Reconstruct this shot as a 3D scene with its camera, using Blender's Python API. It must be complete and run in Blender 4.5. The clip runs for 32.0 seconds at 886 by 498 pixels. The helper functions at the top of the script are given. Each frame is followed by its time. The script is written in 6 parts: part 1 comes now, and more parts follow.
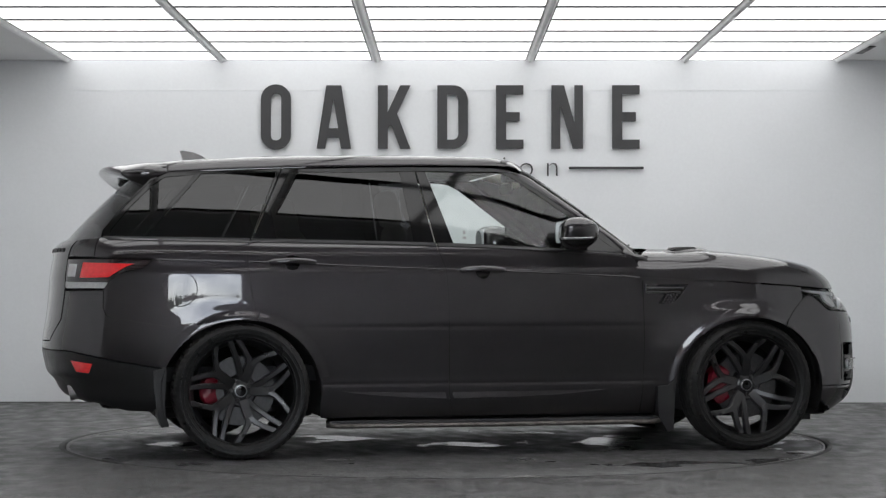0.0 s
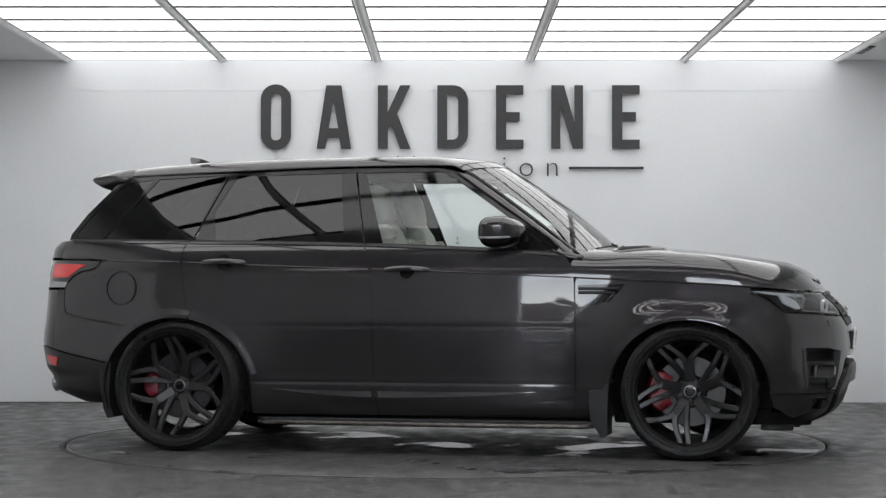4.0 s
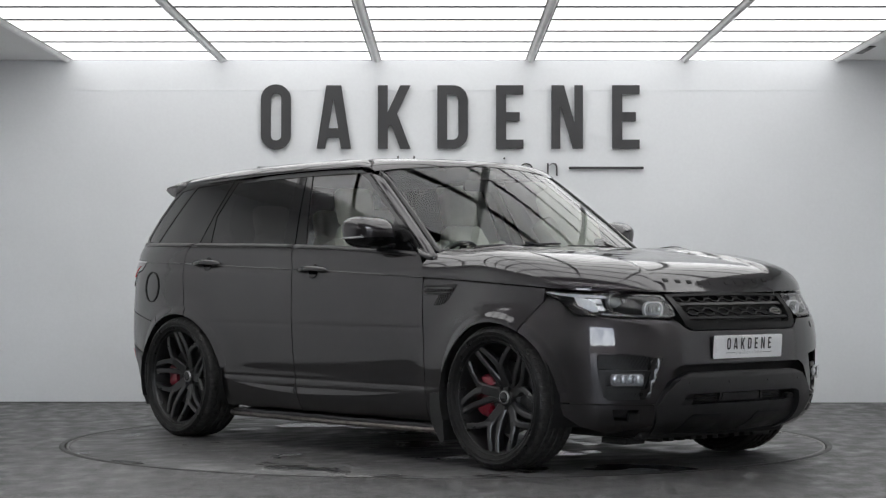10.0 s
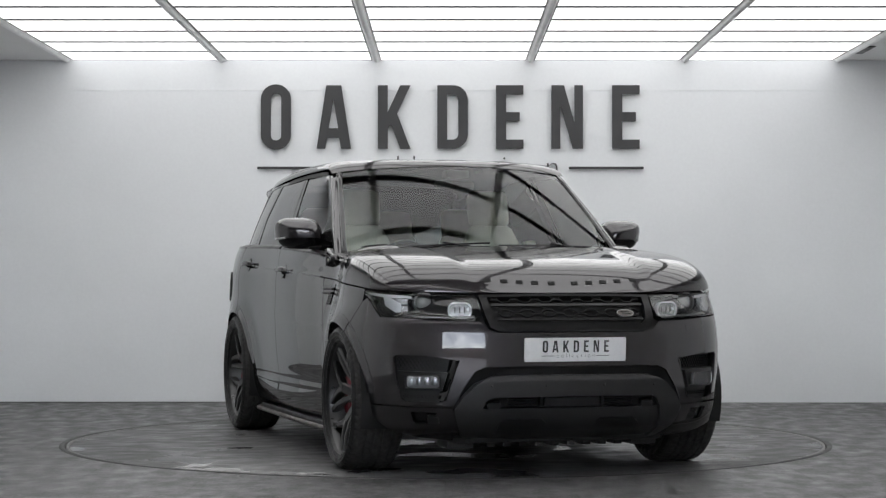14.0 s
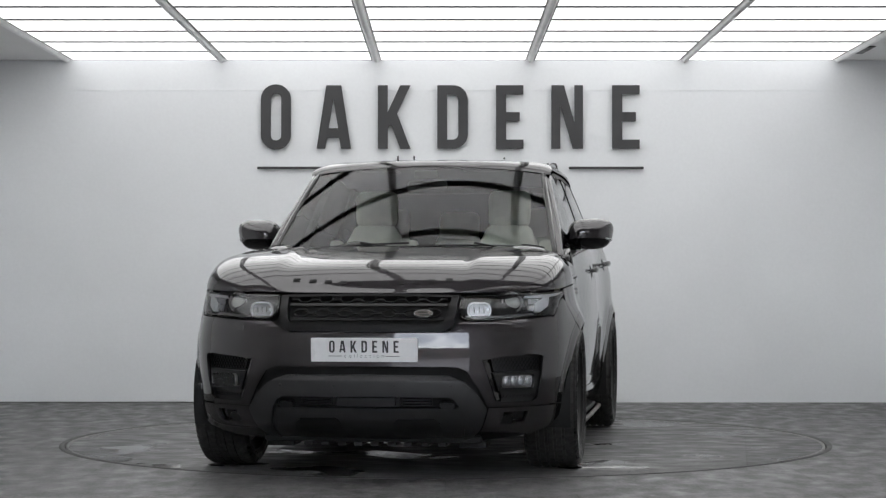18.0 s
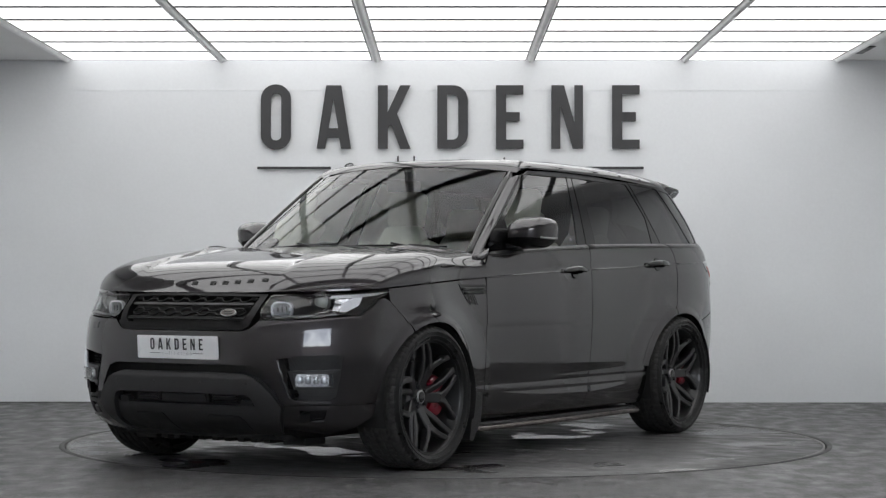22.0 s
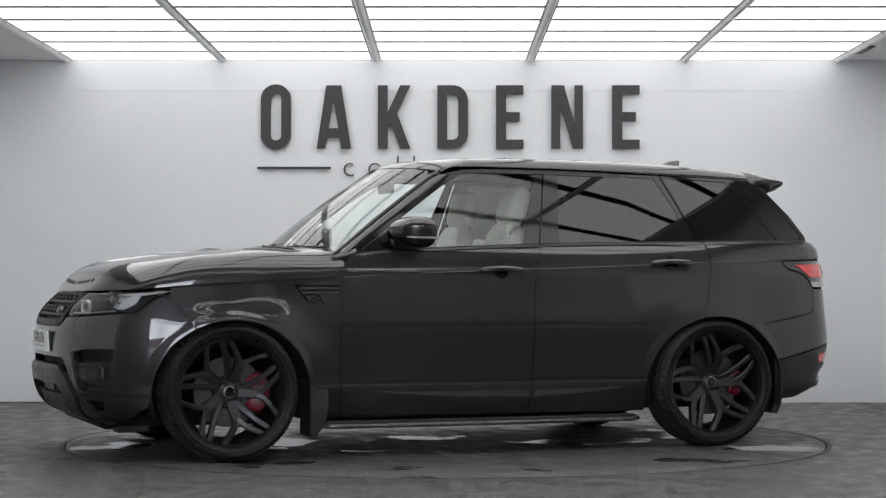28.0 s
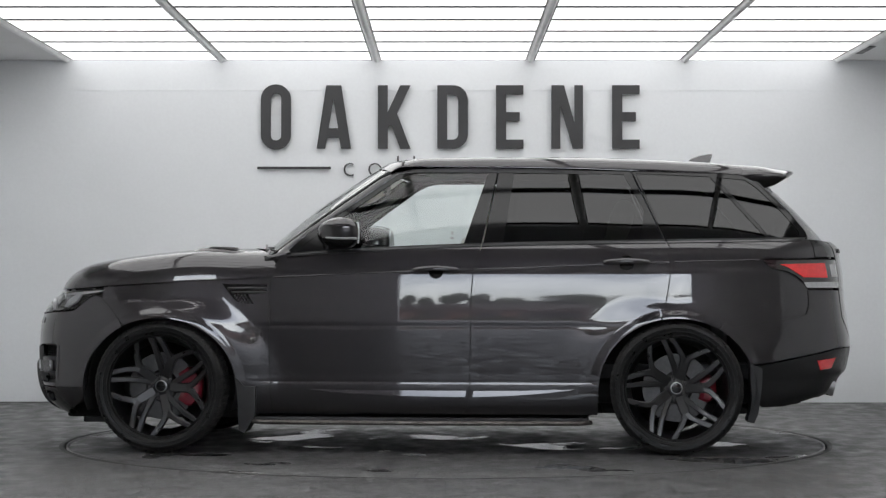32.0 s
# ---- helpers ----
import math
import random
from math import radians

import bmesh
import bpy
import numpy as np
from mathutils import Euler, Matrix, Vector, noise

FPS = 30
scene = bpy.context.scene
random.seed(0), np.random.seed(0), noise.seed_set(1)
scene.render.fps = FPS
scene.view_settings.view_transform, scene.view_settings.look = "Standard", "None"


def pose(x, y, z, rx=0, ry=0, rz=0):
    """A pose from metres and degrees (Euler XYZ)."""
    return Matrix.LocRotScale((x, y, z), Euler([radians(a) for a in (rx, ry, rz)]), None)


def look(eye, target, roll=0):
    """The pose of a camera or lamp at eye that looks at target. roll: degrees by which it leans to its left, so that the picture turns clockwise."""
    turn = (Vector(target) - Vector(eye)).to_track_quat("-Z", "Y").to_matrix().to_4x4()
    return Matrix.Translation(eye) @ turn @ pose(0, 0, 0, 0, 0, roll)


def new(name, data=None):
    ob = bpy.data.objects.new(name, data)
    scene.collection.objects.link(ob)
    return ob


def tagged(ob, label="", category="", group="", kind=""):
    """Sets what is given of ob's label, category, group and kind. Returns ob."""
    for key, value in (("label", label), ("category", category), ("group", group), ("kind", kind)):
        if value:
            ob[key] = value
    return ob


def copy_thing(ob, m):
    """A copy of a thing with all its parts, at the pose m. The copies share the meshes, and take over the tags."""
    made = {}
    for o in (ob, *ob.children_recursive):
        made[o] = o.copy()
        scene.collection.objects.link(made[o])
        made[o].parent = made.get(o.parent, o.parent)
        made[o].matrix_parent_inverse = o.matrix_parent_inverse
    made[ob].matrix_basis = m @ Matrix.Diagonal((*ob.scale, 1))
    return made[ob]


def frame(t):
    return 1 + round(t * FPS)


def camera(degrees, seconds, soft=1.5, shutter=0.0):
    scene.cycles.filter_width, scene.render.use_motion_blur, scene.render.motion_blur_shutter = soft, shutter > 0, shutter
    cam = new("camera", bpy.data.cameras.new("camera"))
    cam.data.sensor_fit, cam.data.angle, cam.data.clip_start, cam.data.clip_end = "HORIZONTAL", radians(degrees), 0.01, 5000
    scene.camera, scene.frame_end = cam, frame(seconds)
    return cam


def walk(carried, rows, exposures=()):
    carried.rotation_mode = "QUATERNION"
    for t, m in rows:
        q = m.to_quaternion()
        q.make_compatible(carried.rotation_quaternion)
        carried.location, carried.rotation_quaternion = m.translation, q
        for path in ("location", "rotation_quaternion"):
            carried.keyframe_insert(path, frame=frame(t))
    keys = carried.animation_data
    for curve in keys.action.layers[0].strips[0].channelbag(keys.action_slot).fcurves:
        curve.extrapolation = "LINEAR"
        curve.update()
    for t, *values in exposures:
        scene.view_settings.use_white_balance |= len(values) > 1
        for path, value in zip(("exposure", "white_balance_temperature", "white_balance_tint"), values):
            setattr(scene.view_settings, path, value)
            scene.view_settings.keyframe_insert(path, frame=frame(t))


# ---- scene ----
from functools import lru_cache

from mathutils import geometry

EXPOSURE, SKY, LED = 3.6, 0.082, 0.154
cam = camera(24.86, 32.0, soft=1.3)
EYE = (0.0, -12.211, 0.9954)
CAM_POSE = pose(*EYE, 90 + 0.791, 0, 0.0745)
walk(cam, [(0.0, CAM_POSE), (32.0, CAM_POSE)], exposures=[(0.0, EXPOSURE), (32.0, EXPOSURE)])

# the table turns evenly: degrees at the start, and degrees a second
START_TURN, TURN_RATE = 12.42, -6.139
CAR_OFFSET = Vector((0.105, -0.056, 0.0))

# ---- world: dull daylight outside the workshop door ----
world = bpy.data.worlds.new("world")
scene.world = world
world.use_nodes = True
wn = world.node_tree.nodes
sky = wn.new("ShaderNodeTexSky")
sky.sky_type, sky.sun_disc = "NISHITA", False
sky.sun_elevation, sky.sun_rotation = radians(58), radians(150)
sky.dust_density, sky.air_density = 0.6, 1.0
grey = wn.new("ShaderNodeHueSaturation")
grey.inputs["Saturation"].default_value = 0.25
world.node_tree.links.new(sky.outputs[0], grey.inputs["Color"])
cloud, shade_, lit, place = wn.new("ShaderNodeTexNoise"), wn.new("ShaderNodeValToRGB"), wn.new("ShaderNodeMix"), wn.new("ShaderNodeTexCoord")
cloud.inputs["Scale"].default_value, cloud.inputs["Detail"].default_value = 7.0, 6.0
shade_.color_ramp.elements[0].position, shade_.color_ramp.elements[0].color = 0.36, (0.6, 0.62, 0.66, 1)
shade_.color_ramp.elements[1].position, shade_.color_ramp.elements[1].color = 0.64, (1.0, 1.0, 1.0, 1)
lit.data_type, lit.blend_type, lit.inputs[0].default_value = "RGBA", "MULTIPLY", 1.0
world.node_tree.links.new(place.outputs["Generated"], cloud.inputs["Vector"])
world.node_tree.links.new(cloud.outputs["Fac"], shade_.inputs["Fac"])
world.node_tree.links.new(grey.outputs[0], lit.inputs[6])
world.node_tree.links.new(shade_.outputs[0], lit.inputs[7])
world.node_tree.links.new(lit.outputs[2], wn["Background"].inputs[0])
wn["Background"].inputs[1].default_value = SKY
sun = new("sun", bpy.data.lights.new("sun", "SUN"))
sun.data.energy, sun.data.angle, sun.data.color = 0.6, radians(12), (1.0, 0.96, 0.9)
sun.matrix_world = look((0, 0, 30), (8, -18, 0))


# ---- materials ----
def material(name):
    m = bpy.data.materials.new(name)
    m.use_nodes = True
    return m, m.node_tree.nodes, m.node_tree.links, m.node_tree.nodes["Principled BSDF"]


def noise_ramp(n, l, scale, lo, hi, detail=4.0, coords="Object", stretch=(1, 1, 1), spread=(0.3, 0.7)):
    """A noise at real-world size, mapped to lo..hi; gives back the map-range output and the noise output."""
    tc, mp, no, mr = n.new("ShaderNodeTexCoord"), n.new("ShaderNodeMapping"), n.new("ShaderNodeTexNoise"), n.new("ShaderNodeMapRange")
    mp.inputs["Scale"].default_value = stretch
    no.inputs["Scale"].default_value, no.inputs["Detail"].default_value = scale, detail
    l.new(tc.outputs[coords], mp.inputs[0]), l.new(mp.outputs[0], no.inputs["Vector"]), l.new(no.outputs[0], mr.inputs[0])
    mr.inputs[1].default_value, mr.inputs[2].default_value, mr.inputs[3].default_value, mr.inputs[4].default_value = *spread, lo, hi
    return mr.outputs[0], no.outputs[0]


def surface(name, colour, rough=0.5, metal=0.0, vary=0.12, scale=14.0, bump=0.0, bump_scale=120.0, coat=0.0, rough_vary=0.08, spec=0.5, stretch=(1, 1, 1)):
    """A plain surface with grain at two scales in colour, gloss and relief."""
    m, n, l, b = material(name)
    fac, _ = noise_ramp(n, l, scale, 1 - vary, 1 + vary, stretch=stretch)
    fine, _ = noise_ramp(n, l, scale * 9, 1 - vary * 0.5, 1 + vary * 0.5, stretch=stretch)
    mul = n.new("ShaderNodeMath")
    mul.operation = "MULTIPLY"
    l.new(fac, mul.inputs[0]), l.new(fine, mul.inputs[1])
    mix = n.new("ShaderNodeVectorMath")
    mix.operation = "SCALE"
    mix.inputs[0].default_value = colour
    l.new(mul.outputs[0], mix.inputs["Scale"]), l.new(mix.outputs[0], b.inputs["Base Color"])
    r, _ = noise_ramp(n, l, scale * 0.6, max(0.02, rough - rough_vary), rough + rough_vary)
    l.new(r, b.inputs["Roughness"])
    b.inputs["Metallic"].default_value, b.inputs["Specular IOR Level"].default_value = metal, spec
    b.inputs["Coat Weight"].default_value, b.inputs["Coat Roughness"].default_value = coat, 0.03
    if bump:
        _, raw = noise_ramp(n, l, bump_scale, 0, 1)
        bp = n.new("ShaderNodeBump")
        bp.inputs["Strength"].default_value, bp.inputs["Distance"].default_value = bump, 0.004
        l.new(raw, bp.inputs["Height"]), l.new(bp.outputs[0], b.inputs["Normal"])
    return m


def pane_glass(name, tint, gloss=1.0, ior=1.5):
    """Clear or tinted pane: see-through with mirror gloss by Fresnel."""
    m, n, l, b = material(name)
    n.remove(b)
    tr, gl, fr, mx = n.new("ShaderNodeBsdfTransparent"), n.new("ShaderNodeBsdfGlossy"), n.new("ShaderNodeFresnel"), n.new("ShaderNodeMixShader")
    tr.inputs[0].default_value = (*tint, 1)
    gl.inputs["Color"].default_value, gl.inputs["Roughness"].default_value = (gloss, gloss, gloss, 1), 0.0
    fr.inputs[0].default_value = ior
    l.new(fr.outputs[0], mx.inputs[0]), l.new(tr.outputs[0], mx.inputs[1]), l.new(gl.outputs[0], mx.inputs[2])
    l.new(mx.outputs[0], n["Material Output"].inputs[0])
    return m


def glowing(name, colour, strength):
    m, n, l, b = material(name)
    b.inputs["Base Color"].default_value = (0.8, 0.8, 0.8, 1)
    b.inputs["Emission Color"].default_value, b.inputs["Emission Strength"].default_value = (*colour, 1), strength
    return m


PAINT = surface("graphite_paint", (0.0305, 0.028, 0.0306), 0.36, 0.9, 0.04, 3.0, 0, 1, 1.0, 0.03)
PAINT.node_tree.nodes["Principled BSDF"].inputs["Specular Tint"].default_value = (0.12, 0.12, 0.12, 1)
PAINT.node_tree.nodes["Principled BSDF"].inputs["Coat IOR"].default_value = 1.74
n_, l_, b_ = PAINT.node_tree.nodes, PAINT.node_tree.links, PAINT.node_tree.nodes["Principled BSDF"]
_, flake = noise_ramp(n_, l_, 900.0, 0, 1, 1.0)
bp_ = n_.new("ShaderNodeBump")
bp_.inputs["Strength"].default_value, bp_.inputs["Distance"].default_value = 0.05, 0.001
l_.new(flake, bp_.inputs["Height"]), l_.new(bp_.outputs[0], b_.inputs["Normal"])
GLOSS_BLACK = surface("gloss_black", (0.005, 0.005, 0.0055), 0.07, 0, 0.1, 5, 0, 1, 0.0, 0.03)
SATIN_BLACK = surface("satin_black", (0.007, 0.007, 0.0075), 0.36, 0, 0.15, 20, 0.15, 300)
WHEEL_BLACK = surface("satin_black_alloy", (0.009, 0.009, 0.0094), 0.32, 0.0, 0.15, 25, 0.03, 400, 0.0, 0.05, 0.7)
GRILLE_BLACK = surface("grille_black", (0.004, 0.004, 0.0042), 0.45, 0, 0.15, 20, 0.1, 300, spec=0.25)
PLASTIC = surface("grained_black_plastic", (0.018, 0.018, 0.0185), 0.5, 0, 0.2, 16, 0.35, 500)
GREY_PLASTIC = surface("dark_grey_plastic", (0.019, 0.0187, 0.0193), 0.45, 0, 0.12, 16, 0.1, 500, spec=0.5)
UNDER = surface("dirty_underbody", (0.007, 0.007, 0.007), 0.8, 0, 0.4, 9, 0.5, 60)
RUBBER = surface("tyre_rubber", (0.008, 0.0079, 0.0079), 0.4, 0, 0.4, 30, 0.6, 120, 0, 0.18, 0.3)
# same rubber, painted paler for the light that the tread catches
TREAD = surface("dusty_tyre_tread", (0.034, 0.033, 0.032), 0.75, 0, 0.4, 40, 0.8, 90, 0, 0.1, 0.3)
CHROME = surface("chrome", (0.62, 0.62, 0.63), 0.09, 1.0, 0.05, 30)
WORN_EDGE = surface("worn_step_edge", (0.15, 0.135, 0.125), 0.42, 0.8, 0.3, 25, 0.2, 200)
STEEL = surface("brushed_steel", (0.42, 0.42, 0.42), 0.33, 1.0, 0.2, 40, 0.1, 300)
DISC = surface("brake_disc_steel", (0.085, 0.085, 0.085), 0.5, 1.0, 0.15, 60)
RED = surface("red_caliper_enamel", (0.17, 0.004, 0.016), 0.3, 0, 0.12, 20, 0, 1, 0.6)
LEATHER = surface("ivory_leather", (0.74, 0.72, 0.65), 0.5, 0, 0.08, 12, 0.2, 260)
DASH = surface("charcoal_dash", (0.02, 0.02, 0.022), 0.6, 0, 0.15, 20, 0.2, 300)
LINING = surface("dark_headlining", (0.07, 0.07, 0.072), 0.9, 0, 0.1, 20)
CARPET = surface("dark_carpet", (0.016, 0.016, 0.017), 0.95, 0, 0.3, 30)
CLEAR = pane_glass("clear_glass", (0.9, 0.94, 0.93), 1.0, 1.62)
SCREEN = pane_glass("windscreen_glass", (0.86, 0.92, 0.9), 1.0, 1.38)
PRIVACY = pane_glass("privacy_glass", (0.05, 0.052, 0.055), 1.0, 1.6)
REAR_GLASS = pane_glass("tinted_rear_glass", (0.2, 0.21, 0.21), 1.0, 1.6)
LAMP_GLASS = pane_glass("lamp_glass", (0.9, 0.91, 0.92))
LENS = surface("lamp_lens", (0.5, 0.51, 0.48), 0.05, 0.1, 0.05, 20, 0, 1, 1.0, 0.01)
REFLECTOR = surface("lamp_reflector", (0.86, 0.87, 0.88), 0.22, 0.7, 0.08, 60, 0.15, 60)
TAIL_RED = surface("red_lamp_plastic", (0.8, 0.025, 0.03), 0.15, 0, 0.08, 40, 0, 1, 1.0, 0.02)
TAIL_DARK = surface("smoked_lamp_plastic", (0.02, 0.012, 0.013), 0.1, 0, 0.1, 40, 0, 1, 1.0, 0.02)
TAIL_CLEAR = surface("clear_lamp_plastic", (0.42, 0.42, 0.425), 0.16, 0.4, 0.1, 60, 0.2, 140, 1.0, 0.03)
LAMP_WHITE = surface("white_light_guide", (0.85, 0.86, 0.87), 0.2, 0, 0.05, 40, 0, 1, 1.0, 0.03)
LAMP_INSIDE = surface("black_lamp_housing", (0.012, 0.012, 0.0125), 0.16, 0.0, 0.2, 30)
PLATE = surface("white_plate", (0.86, 0.86, 0.86), 0.3, 0, 0.03, 10)
INK = surface("dark_ink", (0.03, 0.03, 0.032), 0.4, 0, 0.05, 10)
INK_GREY = surface("grey_ink", (0.35, 0.35, 0.35), 0.4, 0, 0.05, 10)
EMBLEM = surface("badge_green_black", (0.012, 0.02, 0.016), 0.25, 0, 0.1, 10)
SIGN = surface("charcoal_sign_board", (0.036, 0.036, 0.038), 0.55, 0, 0.07, 6, 0.1, 200)


def wall_paint(name, colour, marks):
    """White emulsion with faint roller marks, dents and dust near nothing in particular."""
    m, n, l, b = material(name)
    big, _ = noise_ramp(n, l, 0.9, 0.95, 1.03, 3)
    small, raw = noise_ramp(n, l, 42.0, 0.985, 1.015, 5)
    mul = n.new("ShaderNodeMath")
    mul.operation = "MULTIPLY"
    l.new(big, mul.inputs[0]), l.new(small, mul.inputs[1])
    sc = n.new("ShaderNodeVectorMath")
    sc.operation = "SCALE"
    sc.inputs[0].default_value = colour
    l.new(mul.outputs[0], sc.inputs["Scale"]), l.new(sc.outputs[0], b.inputs["Base Color"])
    b.inputs["Roughness"].default_value = 0.72
    bp = n.new("ShaderNodeBump")
    bp.inputs["Strength"].default_value, bp.inputs["Distance"].default_value = marks, 0.003
    l.new(raw, bp.inputs["Height"]), l.new(bp.outputs[0], b.inputs["Normal"])
    return m


def floor_paint(name, colour, wet):
    """Dark stone-effect floor: mottled, scuffed, with slab joints and patches that are wet and glossy."""
    m, n, l, b = material(name)

    def op(kind, a, c):
        q = n.new("ShaderNodeMath")
        q.operation = kind
        for i, v in enumerate((a, c)):
            if isinstance(v, (int, float)):
                q.inputs[i].default_value = v
            else:
                l.new(v, q.inputs[i])
        return q.outputs[0]
    cloud, _ = noise_ramp(n, l, 1.3, 0.86, 1.14, 5)
    streak, _ = noise_ramp(n, l, 11.0, 0.82, 1.2, 12, stretch=(0.7, 1.1, 1))
    grain, raw = noise_ramp(n, l, 70.0, 0.42, 1.65, 12, stretch=(1.0, 0.35, 1))
    scuff, _ = noise_ramp(n, l, 24.0, 0.0, 0.11, 12, stretch=(0.8, 0.5, 1), spread=(0.62, 0.76))
    tc, br = n.new("ShaderNodeTexCoord"), n.new("ShaderNodeTexBrick")
    br.offset = 0.5
    br.inputs["Scale"].default_value, br.inputs["Mortar Size"].default_value, br.inputs["Mortar Smooth"].default_value = 1.0, 0.004, 0.3
    br.inputs["Brick Width"].default_value, br.inputs["Row Height"].default_value = 1.2, 0.6
    br.inputs["Color1"].default_value, br.inputs["Color2"].default_value, br.inputs["Mortar"].default_value = (0.9, 0.9, 0.9, 1), (1.1, 1.1, 1.1, 1), (0.35, 0.35, 0.35, 1)
    l.new(tc.outputs["Object"], br.inputs["Vector"])
    pool, _ = noise_ramp(n, l, 1.5, 0.0, 1.0, 7, spread=(0.562, 0.612))
    pool = op("MULTIPLY", pool, 0.85 * wet)
    shade = op("MULTIPLY", op("MULTIPLY", op("MULTIPLY", cloud, streak), grain), br.outputs["Color"])
    shade = op("MULTIPLY", shade, op("SUBTRACT", 1.0, op("MULTIPLY", pool, 0.45)))
    sc, add = n.new("ShaderNodeVectorMath"), n.new("ShaderNodeVectorMath")
    sc.operation, add.operation = "SCALE", "ADD"
    sc.inputs[0].default_value = colour
    l.new(shade, sc.inputs["Scale"]), l.new(sc.outputs[0], add.inputs[0]), l.new(op("MULTIPLY", scuff, op("SUBTRACT", 1.0, pool)), add.inputs[1])
    l.new(add.outputs[0], b.inputs["Base Color"])
    dry, _ = noise_ramp(n, l, 9.0, 0.28, 0.72, 10, stretch=(0.9, 0.5, 1))
    mix = n.new("ShaderNodeMix")
    l.new(pool, mix.inputs["Factor"]), l.new(dry, mix.inputs["A"])
    mix.inputs["B"].default_value = 0.04
    l.new(mix.outputs[0], b.inputs["Roughness"])
    bp = n.new("ShaderNodeBump")
    bp.inputs["Distance"].default_value = 0.004
    l.new(op("MULTIPLY", op("SUBTRACT", 1.0, pool), 0.45), bp.inputs["Strength"])
    l.new(raw, bp.inputs["Height"]), l.new(bp.outputs[0], b.inputs["Normal"])
    return m


WALL = wall_paint("white_wall_paint", (0.74, 0.755, 0.77), 0.08)
# the wall paint made paler, to brighten what the car's flanks reflect
SIDE_WALL = wall_paint("fresh_white_wall_paint", (0.84, 0.85, 0.86), 0.08)
CEIL = wall_paint("white_ceiling_tile", (0.7, 0.7, 0.7), 0.2)
FLOOR = floor_paint("dark_stone_floor", (0.063, 0.0622, 0.062), 0.0)
DECK = floor_paint("dark_turntable_floor", (0.061, 0.0602, 0.06), 1.0)
RING = surface("worn_steel_ring", (0.2, 0.195, 0.19), 0.45, 0.7, 0.3, 12, 0.2, 120)
SEAL = surface("dark_rubber_seal", (0.016, 0.0155, 0.015), 0.6, 0, 0.3, 12, 0.2, 120)
GRID = surface("grey_grid_metal", (0.04, 0.04, 0.04), 0.45, 0.3, 0.1, 15)
BEAM_GREY = surface("grey_beam_trim", (0.8, 0.8, 0.8), 0.5, 0, 0.08, 8)
SHED = surface("grey_shed_cladding", (0.8, 0.8, 0.8), 0.8, 0, 0.2, 2)
TRUSS = surface("dark_roof_steel", (0.03, 0.03, 0.032), 0.6, 0.2, 0.2, 4)
SKYLIGHT = surface("pale_roof_lining", (0.72, 0.72, 0.72), 0.8, 0, 0.15, 1.5)
ROOFLIGHT, n_, l_, b_ = material("translucent_roof_sheet")
n_.remove(b_)
tl_ = n_.new("ShaderNodeBsdfTranslucent")
tl_.inputs[0].default_value = (0.75, 0.74, 0.73, 1)
l_.new(tl_.outputs[0], n_["Material Output"].inputs[0])
TARMAC = surface("wet_tarmac", (0.12, 0.107, 0.104), 0.5, 0, 0.3, 3, 0.3, 90)
HEDGE = surface("dark_hedge_leaf", (0.03, 0.045, 0.02), 0.8, 0, 0.5, 6)
SLATE = surface("grey_roof_slate", (0.12, 0.11, 0.11), 0.7, 0, 0.3, 6)
BRICK = surface("red_brick_wall", (0.2, 0.125, 0.11), 0.85, 0, 0.25, 8)
DIFFUSER = glowing("white_led_diffuser", (1.0, 1.0, 1.0), LED)


# ---- mesh helpers ----
def mesh_of(name, verts, faces, smooth=False):
    me = bpy.data.meshes.new(name)
    me.from_pydata([tuple(v) for v in verts], [], faces)
    me.update()
    if smooth:
        me.polygons.foreach_set("use_smooth", [True] * len(me.polygons))
    return me


def part(name, data, mat, parent=None, label="", m=None):
    """Links a mesh (or a bmesh) as one object under a thing or a part."""
    if isinstance(data, bmesh.types.BMesh):
        me = bpy.data.meshes.new(name)
        data.to_mesh(me)
        data.free()
        data = me
    ob = new(name, data)
    if mat is not None and not data.materials:
        data.materials.append(mat)
    ob.parent = parent
    if m is not None:
        ob.matrix_local = m
    if label:
        tagged(ob, label)
    return ob


def thing(name, label, category, group="", m=None, kind=""):
    ob = new(name)
    ob.empty_display_size = 0.1
    if m is not None:
        ob.matrix_world = m
    return tagged(ob, label, category, group, kind)


def box(bm, lo, hi, bevel=0.0, m=None):
    """Adds a box from corner to corner, with rounded edges."""
    lo, hi = Vector(lo), Vector(hi)
    r = bmesh.ops.create_cube(bm, size=1.0, matrix=Matrix.LocRotScale((lo + hi) / 2, None, hi - lo))
    vs = r["verts"]
    if bevel:
        es = list({e for v in vs for e in v.link_edges})
        r = bmesh.ops.bevel(bm, geom=es, offset=bevel, segments=2, affect="EDGES", profile=0.6)
        vs = list({v for f in r["faces"] for v in f.verts} | {v for v in vs if v.is_valid})
    if m is not None:
        bmesh.ops.transform(bm, matrix=m, verts=vs)
    return vs


def box_mesh(lo, hi, bevel=0.0):
    bm = bmesh.new()
    box(bm, lo, hi, bevel)
    return bm


